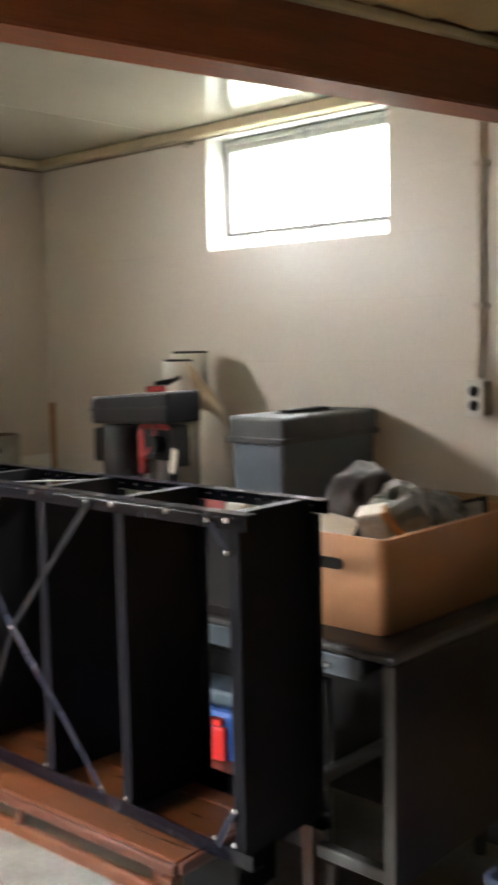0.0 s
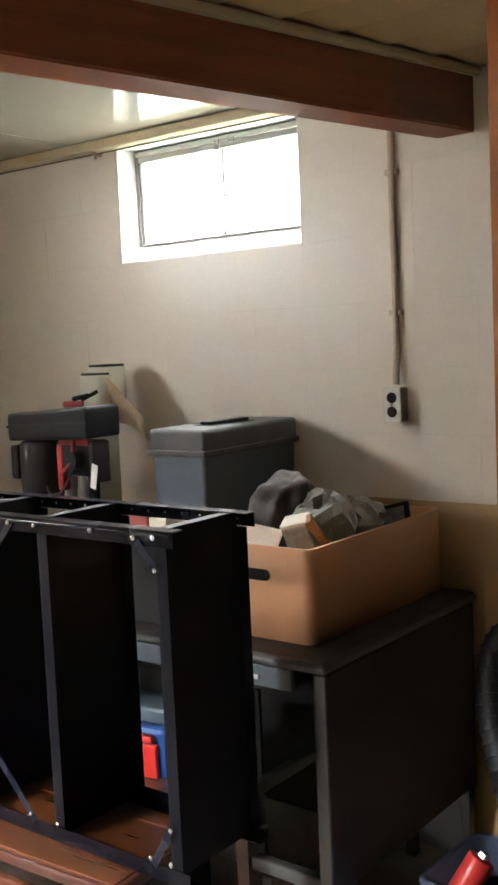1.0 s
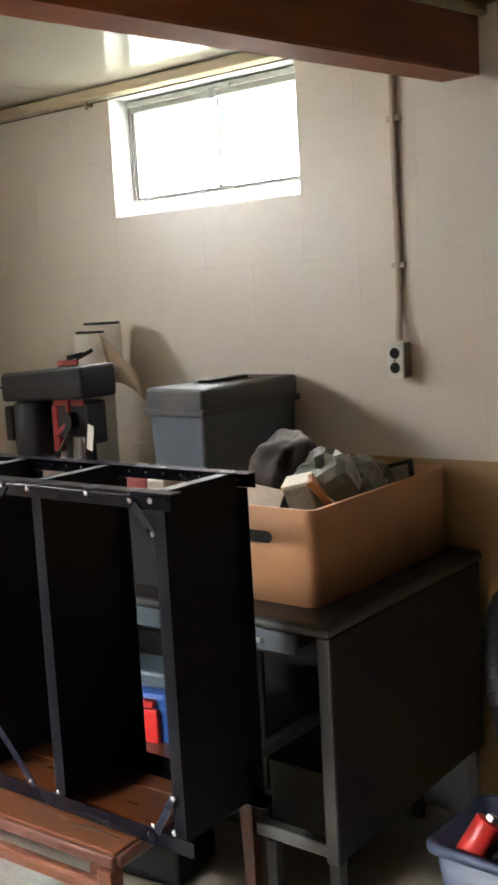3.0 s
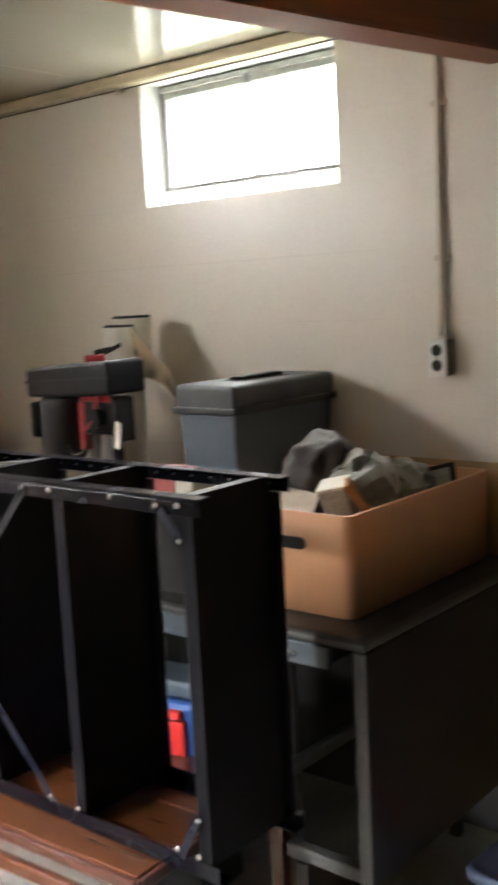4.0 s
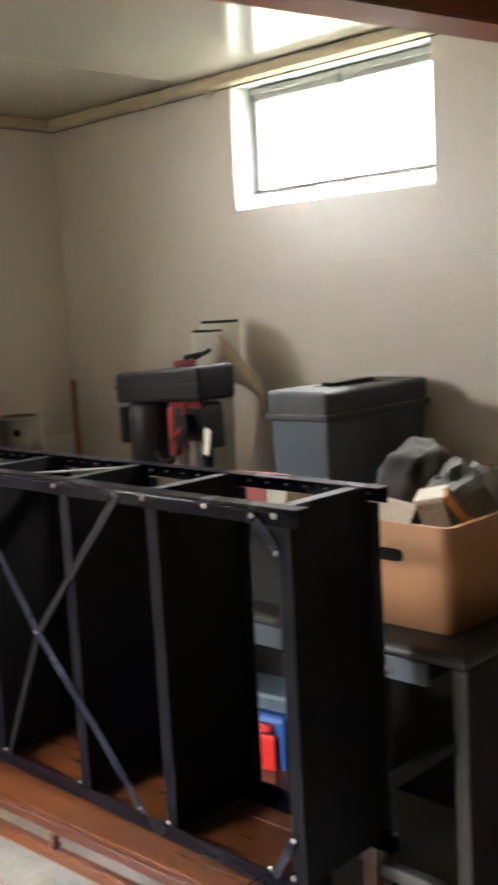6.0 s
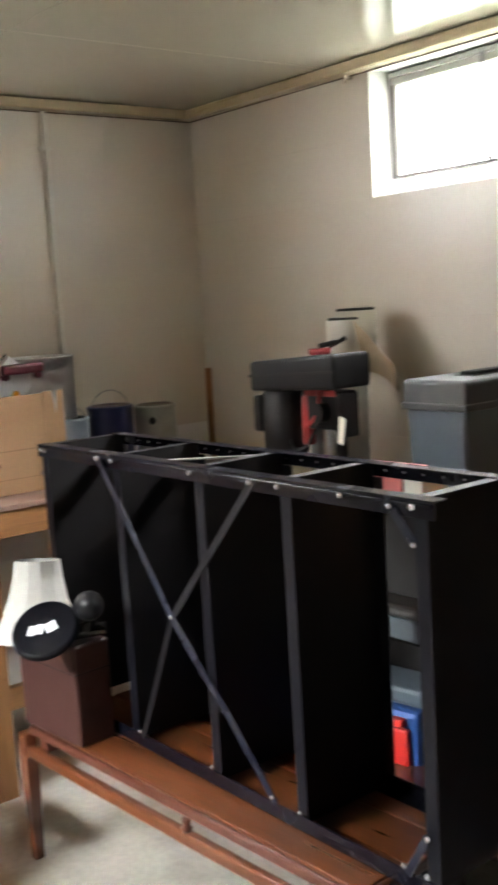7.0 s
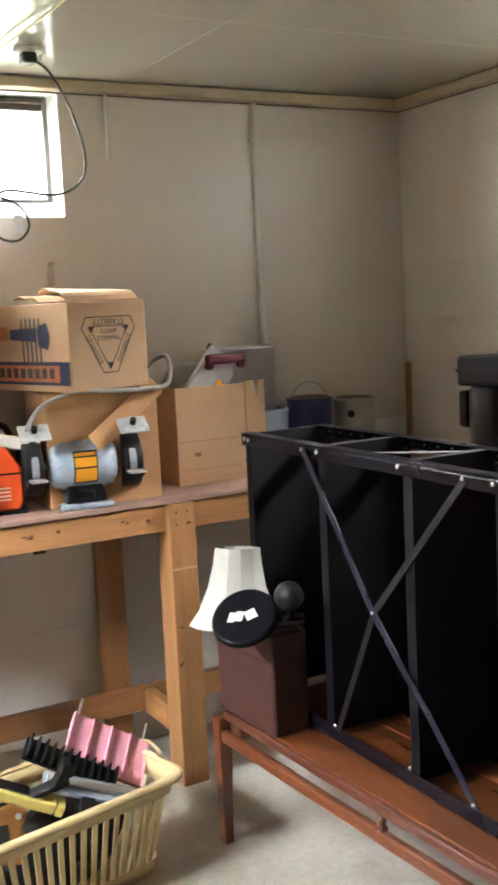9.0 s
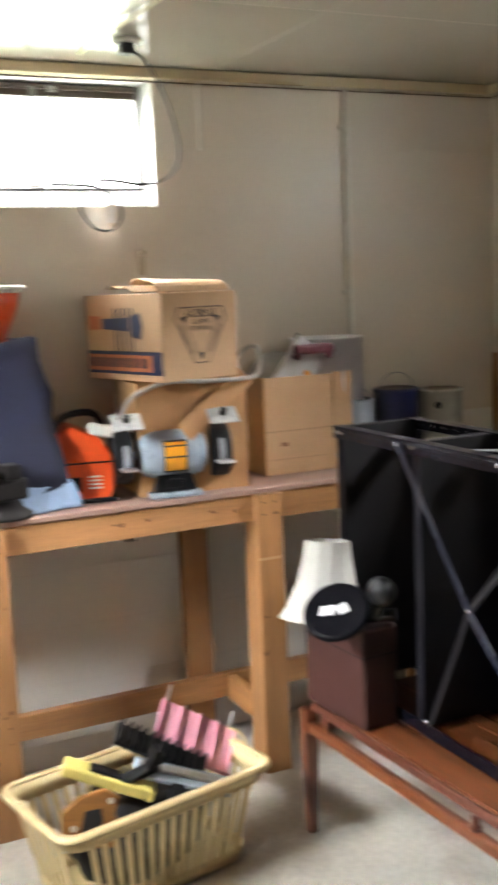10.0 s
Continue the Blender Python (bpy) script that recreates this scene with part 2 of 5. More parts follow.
M["disc"] = surface("matt_black_felt_disc", (0.0035, 0.0035, 0.005), 0.4, 0.25, 12, 0.05, 150, spec=0.05)
M["knot"] = surface("dark_pine_knot", (0.12, 0.045, 0.015), 0.6, 0.3, 40, 0.1)
M["outside"] = surface("outside_grass", (0.07, 0.10, 0.03), 0.9, 0.3, 3, 0.3, 30)


def glass():
    m = bpy.data.materials.new("window_glass")
    m.use_nodes = True
    b = m.node_tree.nodes["Principled BSDF"]
    b.inputs["Transmission Weight"].default_value = 1
    b.inputs["Roughness"].default_value = 0.03
    b.inputs["IOR"].default_value = 1.45
    b.inputs["Base Color"].default_value = (0.97, 0.98, 0.97, 1)
    return m


M["glass"] = glass()


# ---------- building helpers ----------
def thing(name, label, category, m=None, group="", kind=""):
    e = new(name)
    e.empty_display_size = 0.05
    e.matrix_basis = m if m is not None else Matrix()
    return tagged(e, label, category, group, kind)


def part(name, bm, material, parent, label="", smooth=False):
    me = bpy.data.meshes.new(name)
    bmesh.ops.recalc_face_normals(bm, faces=bm.faces)
    bm.to_mesh(me)
    bm.free()
    for p in me.polygons:
        p.use_smooth = smooth
    me.materials.append(M[material])
    ob = new(name, me)
    ob.parent = parent
    return tagged(ob, label)


def structure(name, bm, material, label, category, smooth=False):
    ob = part(name, bm, material, None, "", smooth)
    return tagged(ob, label, category, "", "structure")


def box(x0, x1, y0, y1, z0, z1, bevel=0.0, bm=None, m=None, seg=2):
    """A box between two corners, with rounded edges, turned by m."""
    own = bmesh.new()
    v = bmesh.ops.create_cube(own, size=1)["verts"]
    for p in v:
        p.co = Vector(((x0 + x1) / 2 + p.co.x * (x1 - x0), (y0 + y1) / 2 + p.co.y * (y1 - y0), (z0 + z1) / 2 + p.co.z * (z1 - z0)))
    if bevel:
        bmesh.ops.bevel(own, geom=own.edges[:], offset=bevel, segments=seg, profile=0.5, affect="EDGES")
    return join(own, bm, m)


def join(own, bm=None, m=None):
    if m is not None:
        bmesh.ops.transform(own, matrix=m, verts=own.verts)
    if bm is None:
        return own
    me = bpy.data.meshes.new("joined")
    own.to_mesh(me)
    own.free()
    bm.from_mesh(me)
    bpy.data.meshes.remove(me)
    return bm


def rod(a, b, r0, r1=None, seg=16, bm=None, bevel=0.0):
    """A straight round rod or cone from a to b."""
    a, b = Vector(a), Vector(b)
    own = bmesh.new()
    bmesh.ops.create_cone(own, cap_ends=True, segments=seg, radius1=r0, radius2=r0 if r1 is None else r1, depth=(b - a).length)
    if bevel:
        rims = [e for e in own.edges if abs(e.verts[0].co.z - e.verts[1].co.z) < 1e-6]
        bmesh.ops.bevel(own, geom=rims, offset=bevel, segments=2, profile=0.5, affect="EDGES")
    return join(own, bm, Matrix.Translation((a + b) / 2) @ (b - a).to_track_quat("Z", "Y").to_matrix().to_4x4())


def lathe(profile, seg=32, bm=None, m=None, cap=True):
    """A turned body: (radius, height) pairs round the z axis."""
    own = bmesh.new()
    rings = []
    for r, z in profile:
        rings.append([own.verts.new((r * math.cos(2 * math.pi * i / seg), r * math.sin(2 * math.pi * i / seg), z)) for i in range(seg)])
    for a, b in zip(rings, rings[1:]):
        for i in range(seg):
            own.faces.new((a[i], a[(i + 1) % seg], b[(i + 1) % seg], b[i]))
    for ring, (r, _) in ((rings[0], profile[0]), (rings[-1], profile[-1])):
        if r > 1e-4 and cap:
            own.faces.new(ring)
    bmesh.ops.remove_doubles(own, verts=own.verts, dist=1e-5)
    return join(own, bm, m)


def prism(points, depth, bm=None, m=None, bevel=0.0):
    """A flat outline in x and z, given thickness along y."""
    own = bmesh.new()
    f = own.faces.new([own.verts.new((x, 0, z)) for x, z in points])
    up = bmesh.ops.extrude_face_region(own, geom=[f])["geom"]
    bmesh.ops.translate(own, vec=(0, depth, 0), verts=[g for g in up if isinstance(g, bmesh.types.BMVert)])
    if bevel:
        bmesh.ops.bevel(own, geom=own.edges[:], offset=bevel, segments=2, profile=0.5, affect="EDGES")
    return join(own, bm, m)


def smooth_path(pts, per=8):
    pts = [Vector(p) for p in pts]
    out = []
    for i in range(len(pts) - 1):
        p0, p1, p2, p3 = pts[max(i - 1, 0)], pts[i], pts[i + 1], pts[min(i + 2, len(pts) - 1)]
        for k in range(per):
            t = k / per
            out.append(0.5 * (2 * p1 + (p2 - p0) * t + (2 * p0 - 5 * p1 + 4 * p2 - p3) * t * t + (3 * p1 - p0 - 3 * p2 + p3) * t ** 3))
    out.append(pts[-1])
    return out


def tube(pts, r, seg=8, per=8, bm=None):
    """A bent round cable through some points."""
    path = smooth_path(pts, per)
    own = bmesh.new()
    rings = []
    side = None
    for i, p in enumerate(path):
        d = (path[min(i + 1, len(path) - 1)] - path[max(i - 1, 0)]).normalized()
        if side is None:
            side = d.orthogonal().normalized()
        side = (side - d * side.dot(d)).normalized()
        up = d.cross(side)
        rings.append([own.verts.new(p + r * (math.cos(2 * math.pi * k / seg) * side + math.sin(2 * math.pi * k / seg) * up)) for k in range(seg)])
    for a, b in zip(rings, rings[1:]):
        for k in range(seg):
            own.faces.new((a[k], a[(k + 1) % seg], b[(k + 1) % seg], b[k]))
    own.faces.new(rings[0])
    own.faces.new(rings[-1])
    return join(own, bm)


def strap(a, b, wide, thick, face=(0, -1, 0), bm=None):
    """A flat steel strap from a to b whose broad side looks along face."""
    a, b, n = Vector(a), Vector(b), Vector(face)
    d = (b - a).normalized()
    s = d.cross(n).normalized()
    n = s.cross(d)
    m = Matrix((d, s, n)).transposed().to_4x4()
    L = (b - a).length
    return box(0, L, -wide / 2, wide / 2, -thick / 2, thick / 2, 0, bm, Matrix.Translation(a) @ m)


def text_mesh(word, size, depth=0.0004):
    c = bpy.data.curves.new("lettering", "FONT")
    c.body, c.size, c.extrude, c.align_x, c.align_y = word, size, depth, "CENTER", "CENTER"
    c.resolution_u = 3
    ob = bpy.data.objects.new("lettering", c)
    me = bpy.data.meshes.new_from_object(ob)
    bm = bmesh.new()
    bm.from_mesh(me)
    bpy.data.objects.remove(ob)
    bpy.data.curves.remove(c)
    return bm


# ---------- the room ----------
HIGH, TRIM_Z = 2.372, 2.334
EAST, SOUTH = 5.4, -3.85
COURSE, PITCH, SILL = 0.2037, 0.407, 1.920
LOW = 1.105          # the lower courses of the north wall are painted tan
WIN_N = (1.012, 1.826)
WIN_W = (-2.245, -1.430)
# Unseen west opening, added for the north wall's sheen.
WIN_UNSEEN_W = (-3.15, -2.33)
# Unseen south opening, added to let in light for floor and basket.
WIN_UNSEEN_S = (0.72, 1.54)


def wall_with_windows(name, axis, at, out, a0, a1, holes, material, label):
    """A thick wall along an axis, pierced by windows between the sill and the top."""
    bm = bmesh.new()
    def slab(p, q, z0, z1):
        near, far = (at, at + out * 0.22)
        lo, hi = min(near, far), max(near, far)
        if axis == "x":
            box(p, q, lo, hi, z0, z1, 0, bm)
        else:
            box(lo, hi, p, q, z0, z1, 0, bm)
    slab(a0, a1, -0.1, SILL)
    edge = a0
    for p, q in sorted(holes):
        slab(edge, p, SILL, HIGH + 0.1)
        edge = q
    slab(edge, a1, SILL, HIGH + 0.1)
    for p, q in holes:
        slab(p, q, SILL + 0.428, HIGH + 0.1)
    return structure(name, bm, material, label, "wall")


wall_n = wall_with_windows("wall_north", "x", 0.0010, 1, -0.22, EAST + 0.2, [WIN_N], "paint", "cream-painted concrete block basement wall with a high window")
wall_w = wall_with_windows("wall_west", "y", -0.0010, -1, SOUTH - 0.2, 0.0, [WIN_W, WIN_UNSEEN_W], "paint", "cream-painted concrete block wall behind the workbench")
# Unseen east wall, kept dark to hold down bounced light.
wall_e = wall_with_windows("wall_east", "y", EAST, 1, SOUTH, 0.0, [], "dark_wood", "unseen closing wall, dark brown to cut bounced light")
wall_s = wall_with_windows("wall_south", "x", SOUTH, -1, 0.0, EAST + 0.2, [WIN_UNSEEN_S], "paint", "unseen plain cream-painted block wall with an added high window")

structure("floor", box(-0.2, EAST + 0.2, SOUTH - 0.2, 0.2, -0.12, 0.0), "floor", "worn pale painted concrete floor with brown stains", "floor")

# ceiling: glossy painted panels with fine seams, tan boards past the beam
BEAM_A, BEAM_B = Vector((2.440, 0.0)), Vector((2.177, -1.479))
beam_dir = (BEAM_B - BEAM_A).normalized()


def beam_x(y):
    return BEAM_A.x + (y - BEAM_A.y) * beam_dir.x / beam_dir.y


bm = bmesh.new()
xs = [0.0, 0.84, 2.06, 3.28, 4.5, EAST]
ys = [0.0, -1.22, -2.44, -3.66, SOUTH]
for i in range(5):
    for j in range(4):
        box(xs[i] + 0.0015, xs[i + 1] - 0.0015, ys[j + 1] + 0.0015, ys[j] - 0.0015, HIGH, HIGH + 0.02, 0.0006, bm, seg=1)
box(-0.2, EAST + 0.2, SOUTH - 0.2, 0.2, HIGH + 0.02, HIGH + 0.12, 0, bm)
structure("ceiling", bm, "ceiling", "glossy cream-painted panelled ceiling with fine seams", "ceiling")
bm = bmesh.new()
for i in range(20):
    y1 = -0.002 - i * 0.19
    y0 = y1 - 0.187
    xa, xb = beam_x(y1) + 0.01, beam_x(y0) + 0.01
    x0 = max(xa, xb)
    box(x0, EAST - 0.01, y0, y1, HIGH - 0.016, HIGH - 0.003, 0.002, bm, seg=1)
structure("ceiling_boards", bm, "ceiling_wood", "tan boarded ceiling beyond the beam", "ceiling")

# trim along the top of the walls
structure("trim_north", box(0.0, 2.30, -0.058, -0.001, TRIM_Z, HIGH - 0.002, 0.006), "trim_x", "ochre-painted wooden trim along the ceiling", "trim")
structure("trim_west", box(0.001, 0.058, SOUTH, -0.06, TRIM_Z, HIGH - 0.002, 0.006), "trim", "ochre-painted wooden trim along the ceiling", "trim")

# Thin dark strips paint the shadow line of the gap under the trim.
for name, strip in (("trim_gap_north", box(0.004, 2.30, -0.007, -0.001, TRIM_Z - 0.004, TRIM_Z - 0.0005)), ("trim_gap_west", box(0.001, 0.007, SOUTH, -0.008, TRIM_Z - 0.004, TRIM_Z - 0.0005))):
    structure(name, strip, "dark_wood", "thin dark brown strip painting the shadow gap under the ceiling trim", "trim")

# the beam
beam_len = 3.83
ang = math.degrees(math.atan2(beam_dir.x, -beam_dir.y))
beam = thing("ceiling_beam", "dark red-brown stained wooden ceiling beam", "beam", pose(BEAM_A.x, -0.002, 2.178, 0, 0, ang), kind="structure")
part("beam_body", box(-0.118, 0.0, -beam_len, 0.0, 0.003, HIGH - 2.178 - 0.002, 0.004), "beam", beam)
part("underside", box(-0.116, -0.002, -beam_len, 0.0, -0.001, 0.004, 0.0), "beam_under", beam, "lighter red-brown underside")
part("moulding", box(0.001, 0.030, -beam_len, 0.0, 0.150, HIGH - 2.178 - 0.020, 0.006), "trim", beam, "pale ochre moulding strip")


# Unseen partition, added to keep light off the box and desk side.
structure("wall_partition", box(3.03, EAST, -0.975, -0.875, 0.0, HIGH - 0.017), "dark_wood", "unseen dark brown partition added beside the post to block light", "wall")

# ---------- windows ----------
def basement_window(name, label, m, wide, high=0.425, rail="sash_light"):
    """A steel basement window in a deep white jamb. Local x runs along the wall, y goes outwards, z up from the sill."""
    w = thing(name, label, "window", m, kind="structure")
    t, r, low = 0.010, 0.004, 0.058
    slope = prism([(0.0, 0.0), (0.200, 0.0), (0.200, low + 0.002), (0.085, low), (0.004, 0.006)], wide - 2 * r - 0.002)
    part("window_sill", join(slope, None, Matrix.Translation((wide - r - 0.001, 0, 0)) @ pose(0, 0, 0, 0, 0, 90)), "jamb", w, "white painted sloping sill")
    for x in (0.0, wide - r):
        part("jamb", box(x, x + r, 0.0, 0.20, 0.0, high, 0.001), "jamb", w, "white painted jamb")
    part("head", box(t + 0.001, wide - t - 0.001, 0.0, 0.20, high - 0.012, high, 0.002), "jamb", w)
    y0, y1 = 0.085, 0.115
    part("window_frame", box(t, t + 0.016, y0, y1, low + 0.003, high - 0.013, 0.003), "sash", w, "dark grey steel frame")
    part("window_frame", box(wide - t - 0.020, wide - t, y0, y1, low + 0.003, high - 0.013, 0.003), "sash", w)
    part("bottom_rail", box(t + 0.016, wide - t - 0.020, y0, y1, low + 0.003, low + 0.013, 0.002), "sash", w)
    part("top_rail", box(t + 0.016, wide - t - 0.020, y0, y1, high - 0.056, high - 0.013, 0.003), rail, w, "wide top rail")
    part("top_rail", box(t + 0.016, wide - t - 0.020, y0 - 0.016, y0 - 0.001, high - 0.036, high - 0.020, 0.003), rail, w)
    mid = wide * 0.52
    # Bar thinned and paled in place of glare spreading over it.
    part("mullion", box(mid - 0.005, mid + 0.005, y0 + 0.010, y1 - 0.008, low + 0.014, high - 0.057, 0.002), "jamb", w, "centre bar kept thin and pale for the window's glare")
    part("mullion_foot", box(mid - 0.010, mid + 0.012, y0 - 0.004, y0 + 0.009, low + 0.0135, low + 0.022, 0.002), "sash", w)
    part("latch", box(mid - 0.012, mid + 0.012, y0 - 0.022, y0 - 0.0165, high - 0.066, high - 0.030, 0.003), "grey_metal", w, "small steel window latch")
    part("latch", box(mid + 0.050, mid + 0.080, y0 - 0.024, y0 - 0.0165, high - 0.046, high - 0.026, 0.003), "sash_light", w)
    for a, b in ((t + 0.017, mid - 0.006), (mid + 0.006, wide - t - 0.021)):
        if a < mid:
            part("sash_stile", box(a, a + 0.012, y0 + 0.008, y1 - 0.004, low + 0.014, high - 0.057, 0.002), "jamb", w, "pale sash stile")
        p = part("pane", box(a + 0.013, b - 0.001, 0.099, 0.102, low + 0.014, high - 0.057), "glass", w, "clear glass pane")
        p.visible_shadow = False
    return w


basement_window("window_1", "bright two-light steel basement window in a white jamb", pose(WIN_N[0], 0.002, SILL), WIN_N[1] - WIN_N[0])
basement_window("window_2", "unseen steel basement window added in the south wall above the workbench", pose(-0.002, WIN_W[0], SILL, 0, 0, 90), WIN_W[1] - WIN_W[0], rail="rail_brown")
# Added window out of view, frames the lamp that gives the sheen.
basement_window("window_unseen_west", "unseen steel basement window added beside the workbench", pose(-0.002, WIN_UNSEEN_W[0], SILL, 0, 0, 90), WIN_UNSEEN_W[1] - WIN_UNSEEN_W[0])
# Added window out of view, round the unseen south light.
basement_window("window_unseen_south", "unseen steel basement window added in the south wall", pose(WIN_UNSEEN_S[1], SOUTH, SILL, 0, 0, 180), WIN_UNSEEN_S[1] - WIN_UNSEEN_S[0])

# low outdoor rail seen through the west window
rail_out = thing("outdoor_board", "weathered grey board lying outside the window", "board", pose(-0.30, -2.0, SILL - 0.10))
part("board", box(-0.02, 0.02, -0.45, 0.26, 0.0, 0.205, 0.006), "hose_grey", rail_out)
structure("ground_outside", box(-40, -0.24, -40, 40, SILL - 0.25, SILL - 0.10), "outside", "grassy ground outside the windows", "ground")
structure("ground_outside_south", box(-0.239, 40, -40, SOUTH - 0.24, SILL - 0.25, SILL - 0.10), "outside", "grassy ground outside the windows", "ground")
structure("ground_outside_north", box(-0.239, 40, 0.24, 40, SILL - 0.25, SILL - 0.10), "outside", "grassy ground outside the windows", "ground")

# ---------- wall fittings ----------
def conduit(name, label, material, pts, r, straps, m=None):
    c = thing(name, label, "conduit", m)
    part("pipe", tube(pts, r, 10, 6), material, c, "", True)
    for x, y, z, n in straps:
        if n == "y":
            part("clip", box(x - 0.022, x + 0.022, y, 0.0, z - 0.008, z + 0.008, 0.002), material, c)
        else:
            part("clip", box(0.0, x, y - 0.022, y + 0.022, z - 0.008, z + 0.008, 0.002), material, c)
    return c


conduit("conduit", "tan-painted metal conduit running down to an outlet", "conduit",
        [(2.169, -0.011, 2.335), (2.170, -0.011, 2.0), (2.171, -0.011, 1.62), (2.172, -0.016, 1.55), (2.173, -0.024, 1.50), (2.173, -0.026, 1.462)], 0.0105,
        [(2.170, -0.016, 2.10, "y"), (2.171, -0.016, 1.68, "y")])
conduit("conduit", "white-painted conduit on the wall above the workbench", "conduit_white",
        [(0.012, -0.680, 2.338), (0.012, -0.680, 1.9), (0.012, -0.680, 1.42)], 0.012, [(0.017, -0.680, 2.2, "x"), (0.017, -0.680, 1.6, "x")])
conduit("cable_cover", "thin white-painted cable strip on the wall", "conduit_white",
        [(0.006, -1.262, 2.338), (0.006, -1.262, 2.2), (0.006, -1.262, 2.11)], 0.007, [])

outlet = thing("wall_outlet", "white duplex outlet on a surface-mounted metal box", "outlet", pose(2.171, 0.0, 1.402))
part("back_box", box(-0.027, 0.027, -0.046, 0.0, -0.052, 0.052, 0.004), "outlet_box", outlet, "tan metal surface box")
plate = part("cover_plate", box(-0.029, 0.029, -0.052, -0.0465, -0.054, 0.054, 0.004), "white_plastic", outlet, "ivory white cover plate")
for z in (-0.0215, 0.0215):
    part("socket", rod((0, -0.0555, z), (0, -0.0521, z), 0.0165, seg=24, bevel=0.001), "dark_hole", plate, "dark round socket")
part("screw", rod((0, -0.0545, 0), (0, -0.0521, 0), 0.0035, seg=10), "bolt", plate)

bolt_w = thing("wall_bracket", "small rusty bracket stub fixed to the wall", "bracket", pose(0.0, -1.50, 1.765))
part("stub", rod((0, 0, 0), (0.03, 0, 0), 0.008, seg=12), "conduit", bolt_w)
part("stub_leg", box(0.001, 0.010, -0.012, 0.012, -0.075, -0.009, 0.002), "conduit", bolt_w)
nail = thing("wall_hook", "small ochre-painted metal hook by the window", "hook", pose(0.935, -0.001, 2.325))
part("stem", rod((0, 0, 0), (0, -0.03, 0), 0.006, seg=10), "conduit", nail)
part("tip", rod((0, -0.03, -0.018), (0, -0.03, 0.010), 0.006, seg=10), "conduit", nail)

# ---------- low wooden table ----------
TT = 0.425
table = thing("low_table", "low red-brown wooden table with a worn plank top", "table", pose(0.83, -1.352, 0, 0, 0, 2.5))
TL, TD = 1.31, 0.56
pw = TD / 4
for i in range(4):
    part("plank", box(0.03, TL, 0.010 + i * pw, 0.010 + (i + 1) * pw - 0.0025, TT - 0.022, TT - 0.0015 * (i % 2), 0.003), "table", table, "worn red-brown plank")
part("moulding", box(0.026, TL + 0.006, -0.008, 0.0085, TT - 0.030, TT - 0.003, 0.006), "table_edge", table, "dark red front moulding")
part("end_moulding", box(TL + 0.001, TL + 0.016, 0.010, TD, TT - 0.030, TT - 0.003, 0.005), "table_edge", table)
part("front_rail", box(0.02, TL - 0.03, -0.016, 0.012, TT - 0.100, TT - 0.066, 0.007), "table_rail", table, "orange-red front rail")
part("back_rail", box(0.02, TL - 0.03, TD - 0.05, TD - 0.02, TT - 0.095, TT - 0.030, 0.006), "table_rail", table)
for x in (0.045, TL - 0.085):
    part("cross_bar", box(x, x + 0.04, 0.013, TD - 0.051, TT - 0.080, TT - 0.0225, 0.004), "table_edge", table)
part("peg", lathe([(0.012, 0), (0.015, 0.008), (0.009, 0.016), (0.011, 0.026), (0.010, 0.0355)], 14, None, Matrix.Translation((0.76, -0.004, TT - 0.066))), "table_edge", table, "small turned wooden peg", True)
for x, y in ((0.0, 0.0), (TL - 0.01, 0.0), (0.0, TD - 0.035), (TL - 0.01, TD - 0.035)):
    bm = rod((x, y, 0), (x, y, TT - 0.105), 0.019, 0.029, 4)
    bmesh.ops.rotate(bm, cent=(x, y, 0), matrix=Matrix.Rotation(radians(45), 3, "Z"), verts=bm.verts)
    part("leg", bm, "table_leg", table, "tapered red-brown leg")
    part("leg_block", box(x - 0.0205, x + 0.0205, y - 0.0205, y + 0.0205, TT - 0.1045, TT - 0.031, 0.004), "table_leg", table)

# ---------- shelving unit lying on its side ----------
SX0, SX1 = 0.80, 2.300
SF, SBK = -1.215, -0.928
SZ0, SZ1 = TT + 0.004, 1.222
A = 0.036
shelf = thing("shelving_unit", "black metal five-shelf unit lying on its side on a low table", "shelving unit")


def angle(y, sy, z, sz, name):
    """An angle-iron post along x; sy and sz point into the unit."""
    bm = box(SX0 - 0.01, SX1 + 0.006, min(y, y + sy * A), max(y, y + sy * A), min(z, z + sz * 0.0025), max(z, z + sz * 0.0025))
    box(SX0 - 0.01, SX1 + 0.006, min(y, y + sy * 0.0025), max(y, y + sy * 0.0025), min(z + sz * 0.0026, z + sz * A), max(z + sz * 0.0026, z + sz * A), 0, bm)
    return part(name, bm, "black_steel", shelf, "black angle-iron post")


posts = [angle(SF, 1, SZ1, -1, "post"), angle(SF, 1, SZ0, 1, "post"), angle(SBK, -1, SZ1, -1, "post"), angle(SBK, -1, SZ0, 1, "post")]
part("post_rib", box(SX0, SX1, SF - 0.004, SF - 0.0005, SZ1 - 0.015, SZ1 - 0.007, 0.0015), "black_steel", shelf)
shelf_x = [SX0 + 0.004, 1.195, 1.560, 1.872, 2.252]
